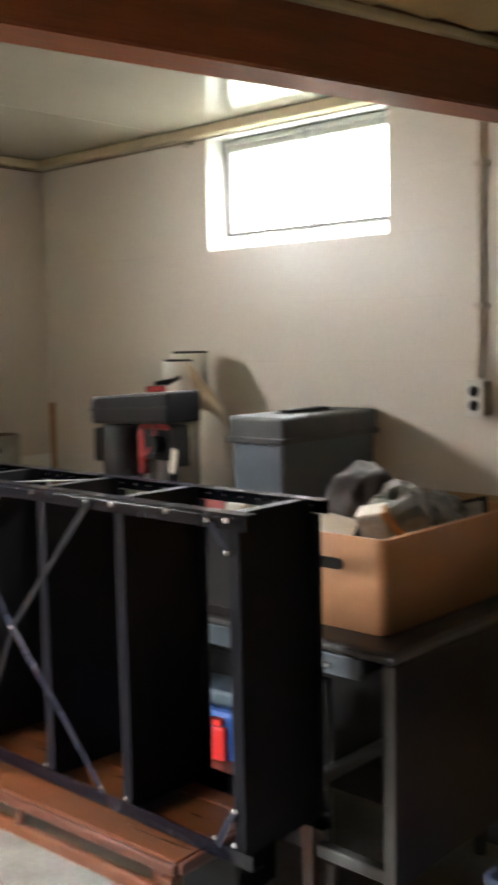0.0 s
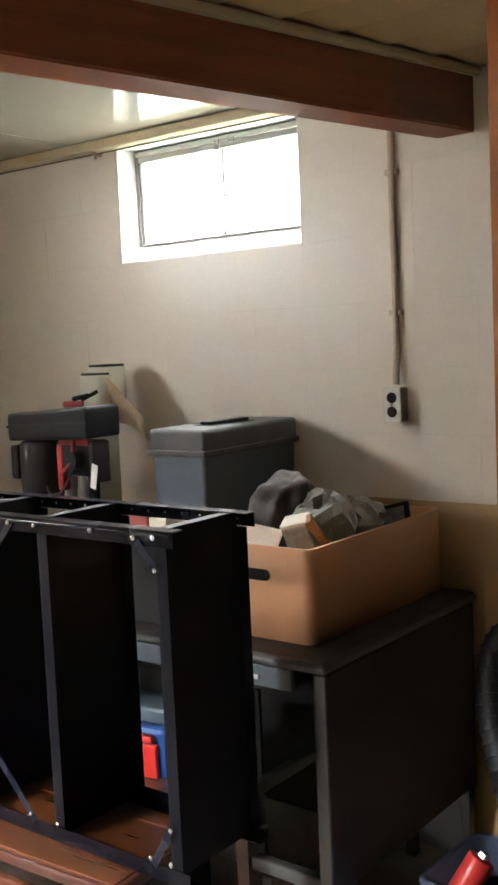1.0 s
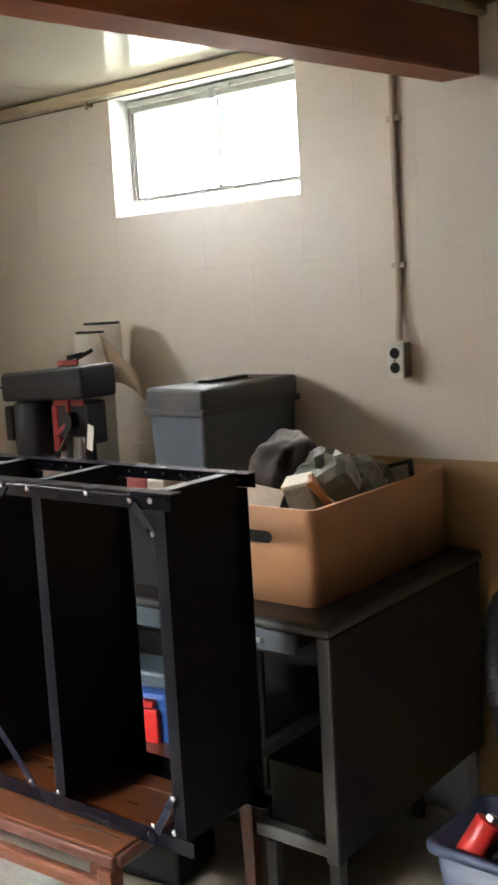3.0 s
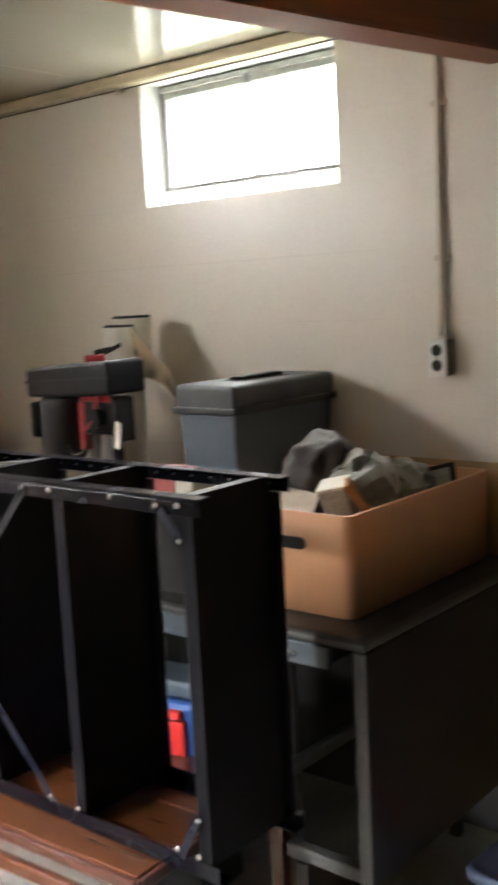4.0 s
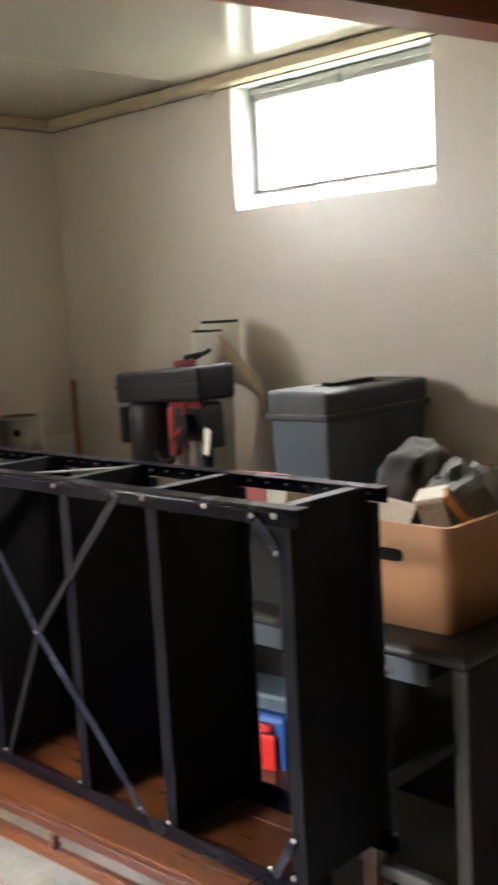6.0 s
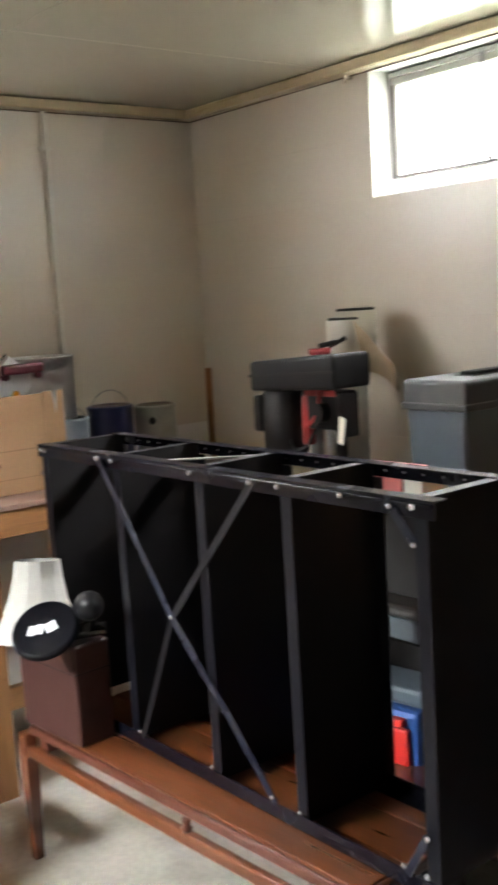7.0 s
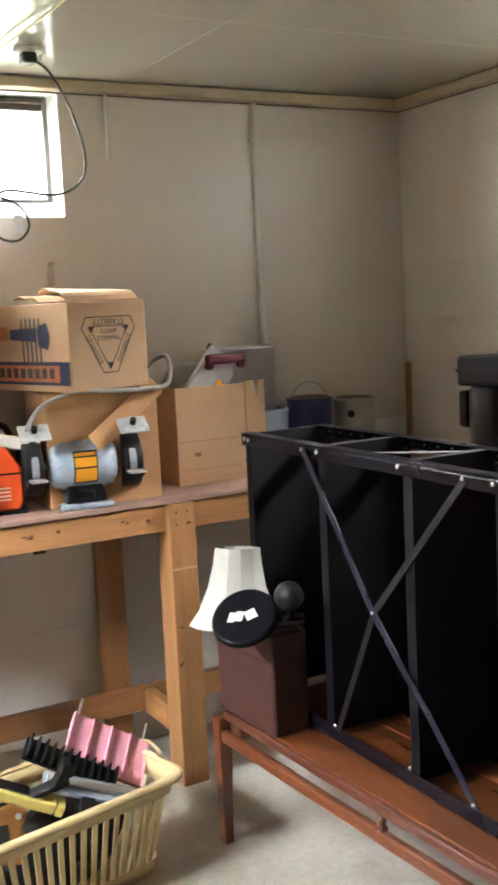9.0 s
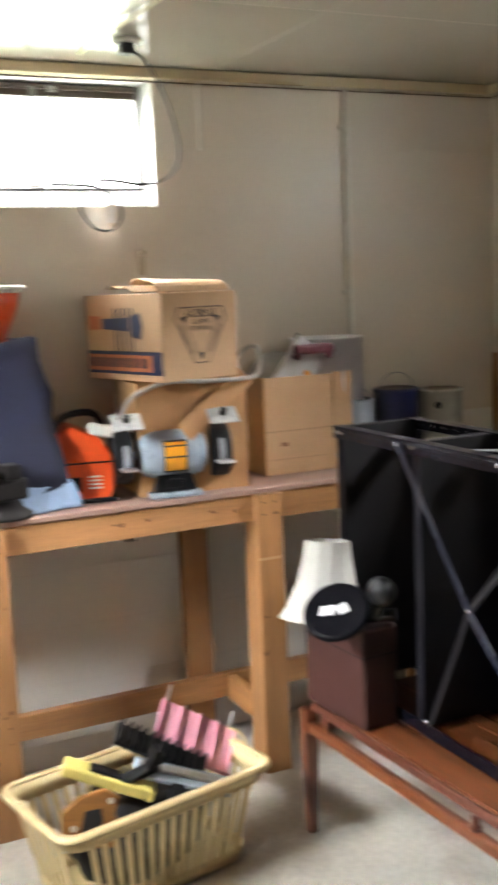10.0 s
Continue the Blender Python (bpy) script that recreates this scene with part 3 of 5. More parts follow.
for x in shelf_x:
    s = part("shelf", box(x, x + 0.0025, SF + 0.004, SBK - 0.004, SZ0 + 0.004, SZ1 - 0.004), "black_panel", shelf, "black sheet-metal shelf standing upright")
    for z in (SZ0 + 0.004, SZ1 - 0.006):
        part("lip", box(x - 0.028, x - 0.0005, SF + 0.005, SBK - 0.005, z, z + 0.002), "black_panel", s)
    part("front_lip", box(x + 0.003, x + 0.033, SF + 0.0035, SF + 0.0055, SZ0 + A + 0.001, SZ1 - A - 0.001, 0.0008), "lip", s, "dull black front lip")
    part("back_lip", box(x + 0.003, x + 0.033, SBK - 0.0055, SBK - 0.0035, SZ0 + A + 0.001, SZ1 - A - 0.001, 0.0008), "lip", s)
XC = (1.436, 0.830)
# First brace carries the painted blue sheen, the second stays plain black.
for depth, thick, wide, mat, text, ends in ((0.006, 0.003, 0.020, "brace", "black steel cross brace tinted blue for its sheen, slightly bent at the bolt", ((1.135, 1.211), XC, (1.540, 0.729), (1.648, 0.632), (1.734, 0.545), (1.808, 0.466))),
                                           (0.0025, 0.0025, 0.018, "black_panel", "black steel cross brace, slightly bent at the bolt", ((1.255, 0.461), XC, (1.790, 1.212)))):
    own = bmesh.new()
    for (u, w), (p, q) in zip(ends, ends[1:]):
        half = strap((u, SF - depth, w), (p, SF - depth, q), wide, thick)
        scrap = bpy.data.meshes.new("half")
        half.to_mesh(scrap)
        own.from_mesh(scrap)
        bpy.data.meshes.remove(scrap)
    part("cross_brace", own, mat, shelf, text)
part("gusset", strap((2.205, SF - 0.004, 1.195), (2.259, SF - 0.004, 1.135), 0.018, 0.003), "brace", shelf)
part("gusset", strap((2.205, SF - 0.004, 0.462), (2.262, SF - 0.004, 0.560), 0.018, 0.003), "brace", shelf)
part("top_brace", strap((1.35, SF + 0.05, SZ1 - 0.010), (1.52, SBK - 0.05, SZ1 - 0.010), 0.018, 0.003, (0, 0, 1)), "grey_metal", shelf, "dull grey brace across the top")
bolts = [(0.822, 1.208), (0.845, 1.206), (1.135, 1.207), (1.21, 1.207), (1.556, 1.207), (1.782, 1.207), (1.876, 1.207), (2.068, 1.209), (2.20, 1.203), (2.257, 1.208), (2.259, 1.137),
         (1.250, 0.476), (1.571, 0.479), (1.796, 0.480), (1.893, 0.478), (2.200, 0.479), (2.262, 0.480), (2.264, 0.558), (XC[0], XC[1]), (0.822, 1.14), (0.822, 0.60)]
for x, z in bolts:
    part("bolt", lathe([(0.0065, 0), (0.0062, 0.0025), (0.004, 0.0045), (0.0, 0.005)], 10, None, Matrix.Translation((x, SF - 0.0075, z)) @ pose(0, 0, 0, 90)), "bolt", shelf, "", True)
for i in range(26):
    x = SX0 + 0.03 + i * 0.057
    part("post_hole", rod((x, SBK - 0.0035, SZ1 - 0.02), (x, SBK - 0.0027, SZ1 - 0.02), 0.003, seg=8), "sash", shelf)

# ---------- steel desk ----------
DT, DP = 0.853, 0.262
desk = thing("steel_desk", "dark grey steel desk against the wall, piled with tools", "desk")
DX0, DX1, DF, DB = 0.62, 2.425, -0.845, -0.035
part("desktop", box(DX0, DX1, DF, DB, DT - 0.032, DT, 0.012, seg=3), "desk_top", desk, "dark vinyl desk top with rounded edge")
part("edge_band", box(DX0 + 0.03, DX1 + 0.003, DF - 0.003, DB, DT - 0.026, DT - 0.010, 0.006), "desk_edge", desk, "worn grey metal edge")
part("side_panel", box(DX1 - 0.030, DX1 - 0.004, DF + 0.012, DB - 0.01, DP, DT - 0.0325, 0.006), "desk", desk, "dark grey steel side panel")
part("corner_post", box(DX1 - 0.036, DX1 - 0.001, DF + 0.004, DF + 0.0115, DP, DT - 0.0325, 0.003), "desk_edge", desk, "worn grey front corner post")
part("side_panel", box(DX0 + 0.004, DX0 + 0.03, DF + 0.012, DB - 0.01, DP, DT - 0.0325, 0.006), "desk", desk)
# Back panel in near-black: the shade under the desk is in its colour.
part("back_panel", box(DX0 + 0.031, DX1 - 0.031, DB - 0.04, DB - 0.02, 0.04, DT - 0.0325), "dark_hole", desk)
d = part("drawer", box(1.72, DX1 - 0.10, DF + 0.006, DF + 0.024, DT - 0.088, DT - 0.034, 0.004), "drawer", desk, "blue-grey centre drawer front")
part("handle", box(2.178, 2.235, DF - 0.006, DF + 0.005, DT - 0.068, DT - 0.056, 0.003), "chrome", d, "small bright drawer pull")
part("drawer_box", box(1.73, DX1 - 0.11, DF + 0.025, DB - 0.1, DT - 0.08, DT - 0.034), "desk", desk)
part("pedestal", box(0.66, 1.10, DF + 0.012, DB - 0.06, 0.13, DT - 0.034, 0.006), "desk", desk, "dark grey drawer pedestal")
part("foot_bar", box(DX1 - 0.26, DX1 - 0.037, DF + 0.02, DF + 0.055, 0.265, 0.300, 0.005), "desk_edge", desk, "grey lower front bar")
part("stretcher", box(2.055, 2.085, DF + 0.05, DB - 0.08, 0.385, 0.420, 0.006), "desk_edge", desk, "dull grey rail under the desk")
# Added near-black sheet that stands in for shade under the desk.
part("shade_sheet", box(1.60, 2.054, DF + 0.22, DF + 0.235, 0.14, 0.66, 0.003), "dark_hole", desk)
for x in (DX0 + 0.02, DX1 - 0.21, DX1 - 0.02):
    for y in (DF + 0.03, DB - 0.05):
        part("leg", box(x - 0.016, x + 0.016, y - 0.016, y + 0.016, 0.0, 0.2645 if x < DX1 - 0.1 and x > 1 else DP - 0.0005, 0.004), "desk", desk)

# ---------- tan box with handle holes on the desk ----------
def open_tote(name, label, category, m, wide, deep, high, material, thick=0.012, round_r=0.03):
    """An open box with rounded corners and slotted hand holes in its short ends; local x wide, y deep."""
    t = thing(name, label, category, m)
    def ring(w, d, r):
        pts = []
        for cx, cy, a0 in ((w - r, r, -90), (w - r, d - r, 0), (r, d - r, 90), (r, r, 180)):
            for k in range(6):
                a = radians(a0 + 90 * k / 5)
                pts.append((cx + r * math.cos(a), cy + r * math.sin(a)))
        return pts
    bm = bmesh.new()
    outer = ring(wide, deep, round_r)
    inner = [(x + thick, y + thick) for x, y in ring(wide - 2 * thick, deep - 2 * thick, max(round_r - thick, 0.004))]
    n = len(outer)
    lo = [bm.verts.new((x, y, 0.002)) for x, y in outer]
    to = [bm.verts.new((x, y, high)) for x, y in outer]
    ti = [bm.verts.new((x, y, high)) for x, y in inner]
    li = [bm.verts.new((x, y, 0.012)) for x, y in inner]
    for i in range(n):
        j = (i + 1) % n
        bm.faces.new((lo[i], lo[j], to[j], to[i]))
        bm.faces.new((to[i], to[j], ti[j], ti[i]))
        bm.faces.new((ti[i], ti[j], li[j], li[i]))
    bm.faces.new(lo[::-1])
    bm.faces.new(li)
    body = part("body", bm, material, t)
    for p in body.data.polygons:
        p.use_smooth = abs(p.normal.z) < 0.5
    return t, body


def slot(width, height, depth):
    """A rounded hand-hole shape, standing in x and z."""
    r = height / 2
    pts = []
    for cx, a0 in ((width / 2 - r, -90), (-width / 2 + r, 90)):
        for k in range(9):
            a = radians(a0 + 180 * k / 8)
            pts.append((cx + r * math.cos(a), r * math.sin(a)))
    return prism(pts, depth)


crate, crate_body = open_tote("storage_box", "peach-tan fibreboard box full of shop clutter on the desk", "box", pose(1.915, -0.748, DT + 0.001), 0.418, 0.688, 0.243, "crate", 0.011, 0.030)
# Hand hole is a dark inlay; its inner shade is only colour.
part("hand_hole", join(slot(0.095, 0.030, 0.004), None, Matrix.Translation((0.245, -0.0015, 0.168))), "dark_hole", crate, "slotted hand hole, a dark inlay for its inner shade")

# ---------- toolbox on the desk ----------
tool = thing("toolbox", "blue-grey plastic toolbox with a hinged lid on the desk", "toolbox", pose(1.578, -0.505, DT + 0.20))
TW, TLn = 0.222, 0.475


def tapered(x0, x1, y0, y1, z0, z1, inset, bevel=0.008):
    bm = box(x0, x1, y0, y1, z0, z1)
    mid = Vector(((x0 + x1) / 2, (y0 + y1) / 2, 0))
    for v in bm.verts:
        if v.co.z < (z0 + z1) / 2:
            v.co.x += inset if v.co.x < mid.x else -inset
            v.co.y += inset if v.co.y < mid.y else -inset
    bmesh.ops.bevel(bm, geom=bm.edges[:], offset=bevel, segments=3, profile=0.5, affect="EDGES")
    return bm


part("base", tapered(0.006, TW - 0.006, 0.006, TLn - 0.006, -0.10, 0.232, 0.012, 0.010), "toolbox", tool, "blue-grey tapered base")
lid = part("lid", tapered(0, TW, 0, TLn, 0.233, 0.308, 0.0, 0.012), "toolbox_lid", tool, "dusty grey lid")
part("lip", tapered(-0.005, TW + 0.005, -0.005, TLn + 0.005, 0.226, 0.246, 0.001, 0.005), "toolbox_lid", lid)
# Flat dark plate in place of a recess and its shade.
part("handle_recess", box(TW / 2 - 0.035, TW / 2 + 0.035, 0.13, TLn - 0.13, 0.3065, 0.3095, 0.001), "dark_hole", lid, "dark plate painting the shaded recess under the handle")
part("handle", box(TW / 2 - 0.022, TW / 2 + 0.022, 0.14, TLn - 0.14, 0.310, 0.320, 0.004), "black_plastic", lid, "flat black carrying handle")

# ---------- workbench ----------
BZ = 0.982
BX, BY0, BY1 = 0.412, -2.95, -0.12
bench = thing("workbench", "homemade honey-pine workbench with a worn plywood top", "workbench")
part("benchtop", box(0.012, BX, BY0, BY1, BZ - 0.018, BZ, 0.003), "bench_top", bench, "worn mauve-brown plywood top")
part("front_apron", box(BX - 0.046, BX - 0.008, BY0 + 0.01, BY1 - 0.01, BZ - 0.108, BZ - 0.0185, 0.003), "pine", bench, "pine front apron")
part("back_apron", box(0.016, 0.052, BY0 + 0.01, BY1 - 0.01, BZ - 0.108, BZ - 0.0185, 0.003), "pine", bench)
for y in (-2.215, -1.305, -0.36):
    part("front_leg", box(BX - 0.0075, BX + 0.022, y, y + 0.094, 0.0, BZ - 0.0185, 0.003), "pine_z", bench, "pine two-by-four leg")
    part("front_leg", box(BX - 0.090, BX - 0.0080, y + 0.002, y + 0.040, 0.0, BZ - 0.1085, 0.003), "pine_z", bench)
    part("back_leg", box(0.054, 0.090, y - 0.135, y - 0.035, 0.0, BZ - 0.019, 0.003), "pine_z", bench)
    part("side_stretcher", box(0.128, BX - 0.091, y + 0.0, y + 0.036, 0.165, 0.252, 0.003), "pine_x", bench)
part("back_stretcher", box(0.091, 0.127, BY0 + 0.05, BY1 - 0.05, 0.172, 0.258, 0.003), "pine", bench, "pine lower stretcher")
rngb = random.Random(11)
for k in range(14):
    y = rngb.uniform(-2.5, -0.9)
    part("knot", rod((BX - 0.0085, y, BZ - 0.06 + rngb.uniform(-0.03, 0.03)), (BX - 0.0072, y, BZ - 0.06), rngb.uniform(0.004, 0.009), seg=10), "knot", bench)
for k in range(16):
    y, z = rngb.choice((-2.215, -1.305)) + rngb.uniform(0.012, 0.08), rngb.uniform(0.08, 0.92)
    part("knot", rod((BX + 0.0215, y, z), (BX + 0.0226, y, z), rngb.uniform(0.003, 0.007), seg=10), "knot", bench)
for y in (-2.19, -2.15, -1.28, -1.24):
    for z in (BZ - 0.045, BZ - 0.085):
        part("nail", rod((BX + 0.0215, y, z), (BX + 0.0235, y, z), 0.0035, seg=8), "dark_iron", bench)
part("cut_strip", box(BX + 0.0222, BX + 0.0235, -1.300, -1.216, 0.745, 0.752, 0.0), "card", bench, "pale scored line across a leg")
part("apron_clip", box(BX - 0.047, BX - 0.030, -1.745, -1.705, BZ - 0.122, BZ - 0.1085, 0.002), "dark_iron", bench)

# ---------- post in the foreground ----------
post = thing("wooden_post", "orange-varnished pine post from floor to ceiling", "post", pose(2.935, -0.985, 0.0, 0, 0, -8), kind="structure")
part("post_body", box(0.0, 0.09, 0.0, 0.09, 0.0, HIGH - 0.017, 0.003), "post", post)

# ---------- cartons on the bench ----------
def carton(name, label, m, wide, deep, high, flaps=(), open_top=True, material="card"):
    """A cardboard box, local x wide, y deep; open boxes have walls and flaps."""
    c = thing(name, label, "cardboard box", m)
    t = 0.004
    if open_top:
        part("panel", box(0, wide, 0, t, 0, high, 0.001), material, c)
        part("panel", box(0, wide, deep - t, deep, 0, high, 0.001), material, c)
        part("panel", box(0, t, t + 0.0005, deep - t - 0.0005, 0, high, 0.001), material, c)
        part("panel", box(wide - t, wide, t + 0.0005, deep - t - 0.0005, 0, high, 0.001), material, c)
        part("bottom", box(t, wide - t, t, deep - t, 0.0005, 0.006), "card_in", c)
    else:
        part("body", box(0, wide, 0, deep, 0, high, 0.003), material, c)
    for a, b, wd, thick_dir in flaps:
        part("flap", strap(a, b, wd, 0.004, thick_dir), material, c, "bent cardboard flap")
    return c


pots_box = carton("cardboard_box", "open brown cardboard box holding pots and tools", pose(0.240, -1.170, BZ + 0.001, 0, 0, 89), 0.345, 0.205, 0.340,
                  flaps=[((0.31, 0.19, 0.335), (0.33, 0.06, 0.347), 0.05, (0, 0.1, 1))])
part("overlap_flap", box(0.268, 0.346, -0.0042, -0.0004, 0.004, 0.346, 0.0012), "card", pots_box, "overlapping cardboard corner flap")
part("crease", box(0.004, 0.267, -0.0012, -0.0002, 0.150, 0.1535), "card_in", pots_box, "pressed crease")
part("crease", box(0.020, 0.240, -0.0012, -0.0002, 0.052, 0.0545), "card_in", pots_box)
part("stain", box(0.062, 0.088, -0.0010, -0.0002, 0.098, 0.112, 0.0), "crate_dark", pots_box, "brown stain")
carton("cardboard_box", "slumped open cardboard box under another box", pose(0.33, -1.66, BZ + 0.001, 0, 0, 86), 0.37, 0.28, 0.365,
       flaps=[((0.37, -0.01, 0.37), (0.13, -0.075, 0.205), 0.062, (0.4, -0.75, 0.5))], material="card_warm")
up = carton("cardboard_box", "printed shock absorber carton stacked on another box", pose(0.465, -1.612, BZ + 0.374, 0, 0, 106) @ Matrix.Diagonal((0.905, 0.92, 0.955, 1)), 0.330, 0.455, 0.285, open_top=False)
E = 0.0012
CW, CH = 0.330, 0.285


def on_front(x, z, turn=0.0, out=E):
    return pose(x, -out, z, 90, 0, 0) @ pose(0, 0, 0, 0, 0, turn)


def on_side(y, z, turn=0.0, out=E):
    return pose(-out, y, z, 90, 0, -90) @ pose(0, 0, 0, 0, 0, turn)


def flat(points, m, depth=0.0006):
    own = bmesh.new()
    f = own.faces.new([own.verts.new((x, y, 0)) for x, y in points])
    g = bmesh.ops.extrude_face_region(own, geom=[f])["geom"]
    bmesh.ops.translate(own, vec=(0, 0, depth), verts=[v for v in g if isinstance(v, bmesh.types.BMVert)])
    return join(own, None, m)


def outline(points, width, m):
    own = bmesh.new()
    n = len(points)
    for i in range(n):
        a, b = Vector((*points[i], 0)), Vector((*points[(i + 1) % n], 0))
        strap(a, b, width, 0.0006, (0, 0, 1), own)
    return join(own, None, m)


# printed triangle, upside down as the carton stands on its head
EC = (0.165, 0.150)
tri = [(-0.095, 0.085), (0.095, 0.085), (0.113, 0.050), (0.030, -0.095), (-0.030, -0.095), (-0.113, 0.050)]
tri_in = [(-0.082, 0.055), (0.082, 0.055), (0.0, -0.085)]
part("printed_outline", outline(tri, 0.0035, on_front(*EC)), "ink", up, "dark printed triangle outline")
part("printed_outline", outline(tri_in, 0.003, on_front(*EC)), "ink", up)
for word, x, z, turn, size in (("STABILITY", 0, 0.070, 180, 0.030), ("STEERING", 0.061, -0.018, 240, 0.023), ("STOPPING", -0.061, -0.018, 120, 0.023),
                               ("TRIANGLE", 0, 0.018, 180, 0.022), ("SAFETY", 0, 0.040, 180, 0.022)):
    part("printed_word", join(text_mesh(word, size), None, on_front(EC[0] + x, EC[1] + z, turn)), "ink", up)
for x, z in ((-0.074, 0.046), (0.074, 0.046), (0.0, -0.070)):
    part("printed_corner", flat([(x - 0.014, z + 0.008), (x + 0.014, z + 0.008), (x, z - 0.014)], on_front(*EC)), "ink", up)
# printed shock absorber and name band on the long side (seen as plain shapes)
part("printed_band", flat([(-0.222, -0.036), (0.222, -0.036), (0.222, 0.040), (-0.222, 0.040)], on_side(0.2275, 0.058)), "ink_blue", up, "navy printed band")
part("printed_panel", flat([(-0.218, -0.026), (0.165, -0.026), (0.165, 0.028), (-0.218, 0.028)], on_side(0.2275, 0.058, 0, 0.0020)), "ink_orange", up, "rust-orange printed panel")
for k in range(8):
    part("printed_bar", flat([(-0.200 + k * 0.044, -0.014), (-0.172 + k * 0.044, -0.014), (-0.172 + k * 0.044, 0.018), (-0.200 + k * 0.044, 0.018)], on_side(0.2275, 0.058, 0, 0.0028)), "ink", up)
part("printed_shock", flat([(-0.115, -0.014), (0.05, -0.022), (0.05, 0.024), (-0.115, 0.020)], on_side(0.235, 0.185)), "ink_blue", up, "printed dark shock absorber")
part("printed_shock", flat([(0.05, -0.032), (0.105, -0.044), (0.120, 0.0), (0.105, 0.044), (0.05, 0.032)], on_side(0.228, 0.180, 0, 0.0016)), "ink_blue", up)
part("printed_shock", flat([(-0.045, -0.024), (0.030, -0.020), (0.030, 0.024), (-0.045, 0.026)], on_side(0.39, 0.190)), "ink_orange", up)
for k in range(5):
    part("printed_coil", flat([(-0.003, -0.085), (0.006, -0.085), (0.003, 0.060), (-0.006, 0.060)], on_side(0.165 + k * 0.026, 0.180, 0, 0.0022)), "ink", up)


def curled_flap(name, wide, length, lift, material, parent, m, n=10):
    """A carton flap that curls upward along its length."""
    own = bmesh.new()
    rows = []
    for i in range(n + 1):
        u = i / n
        z = lift * math.sin(u * math.pi * 0.8) + 0.006 * math.sin(u * 9)
        rows.append([own.verts.new((0, u * length, z)), own.verts.new((wide, u * length, z * 0.8 + 0.004 * math.sin(u * 5)))])
    for a, b in zip(rows, rows[1:]):
        own.faces.new((a[0], a[1], b[1], b[0]))
    g = bmesh.ops.extrude_face_region(own, geom=own.faces[:])["geom"]
    bmesh.ops.translate(own, vec=(0, 0, 0.004), verts=[v for v in g if isinstance(v, bmesh.types.BMVert)])
    return part(name, join(own, None, m), material, parent, "curled cardboard flap")


curled_flap("flap", CW - 0.02, 0.16, 0.045, "card", up, Matrix.Translation((0.01, 0.02, CH + 0.001)))
curled_flap("flap", CW - 0.03, 0.15, 0.022, "card_in", up, Matrix.Translation((0.02, 0.19, CH + 0.002)))

# ---------- pots and tools in the open carton ----------
pot = thing("cooking_pot", "polished aluminium pot with a maroon handle in a carton", "pot", pose(0.135, -0.855, BZ + 0.30) @ Matrix.Diagonal((0.86, 0.98, 1, 1)))
part("body", lathe([(0.0, -0.10), (0.125, -0.10), (0.133, -0.08), (0.135, 0.155), (0.140, 0.160), (0.137, 0.164), (0.130, 0.158), (0.127, -0.07), (0.0, -0.09)], 40), "silver", pot, "", True)
hd = part("handle", box(0.128, 0.162, -0.205, -0.045, 0.115, 0.150, 0.010), "maroon", pot, "maroon bakelite handle")
for y in (-0.062, -0.188):
    part("handle_stud", rod((0.12, y, 0.108), (0.150, y, 0.108), 0.012, seg=12), "maroon", hd)
dome = thing("round_pan", "dull grey metal pan leaning in a carton", "pan", pose(0.125, -1.055, BZ + 0.335, 0, 18, 10) @ Matrix.Diagonal((0.74, 0.74, 0.8, 1)))
part("body", lathe([(0.0, -0.10), (0.07, -0.095), (0.12, -0.06), (0.145, 0.0), (0.148, 0.055), (0.141, 0.055), (0.136, 0.0), (0.0, -0.085)], 36, None, pose(0, 0, 0, 180)), "grey_metal", dome, "", True)
tray = thing("metal_case", "silver and red metal case tilted in a carton", "case", pose(0.215, -1.020, BZ + 0.325, 0, 0, 0))
part("body", box(-0.012, 0.012, -0.075, 0.055, -0.12, 0.115, 0.004, None, pose(0, 0, 0.02, -38, 0, 0)), "chrome", tray, "bright silver side")
part("edge", box(-0.016, -0.0125, -0.079, 0.059, 0.095, 0.120, 0.001, None, pose(0, 0, 0.02, -38, 0, 0)), "black_plastic", tray)
part("red_side", box(-0.05, -0.017, -0.02, 0.085, -0.12, 0.085, 0.006, None, pose(0, 0, 0.02, -30, 0, 0)), "bright_red", tray, "bright red side")
part("badge", rod((0.012, 0.028, 0.02), (0.016, 0.028, 0.02), 0.012, seg=16), "amber_label", tray)

# ---------- paint cans ----------
def paint_can(label, x, y, r, h, material, lid, bail=True, knob=False):
    c = thing("paint_can", label, "paint can", pose(x, y, BZ + 0.0005), "paint cans on the workbench")
    part("body", lathe([(0, 0), (r, 0), (r + 0.002, 0.004), (r, 0.008), (r, h - 0.012), (r + 0.003, h - 0.008), (r + 0.003, h - 0.003), (r - 0.002, h), (r - 0.012, h), (r - 0.013, h - 0.007), (0, h - 0.007)], 36), material, c, "", True)
    part("lid", lathe([(0, h - 0.006), (r - 0.014, h - 0.006), (r - 0.012, h + 0.003), (r - 0.022, h + 0.003), (r - 0.026, h - 0.003), (0, h - 0.003)], 32), lid, c, "stained lid", True)
    if bail:
        pts = [(0, r * math.cos(a) * 1.02, h - 0.03 + r * 1.05 * math.sin(a)) for a in [math.pi * k / 8 for k in range(9)]]
        part("bail", tube(pts, 0.0017, 6, 4), "grey_metal", c, "thin wire bail")
    if knob:
        part("ear", rod((r * 0.72, -r * 0.66, h - 0.055), (r * 0.78, -r * 0.72, h - 0.055), 0.014, seg=16), "black_plastic", c)
    return c


paint_can("navy blue paint can with a rusty lid and wire bail", 0.20, -0.605, 0.083, 0.262, "can_blue", "rust_lid")
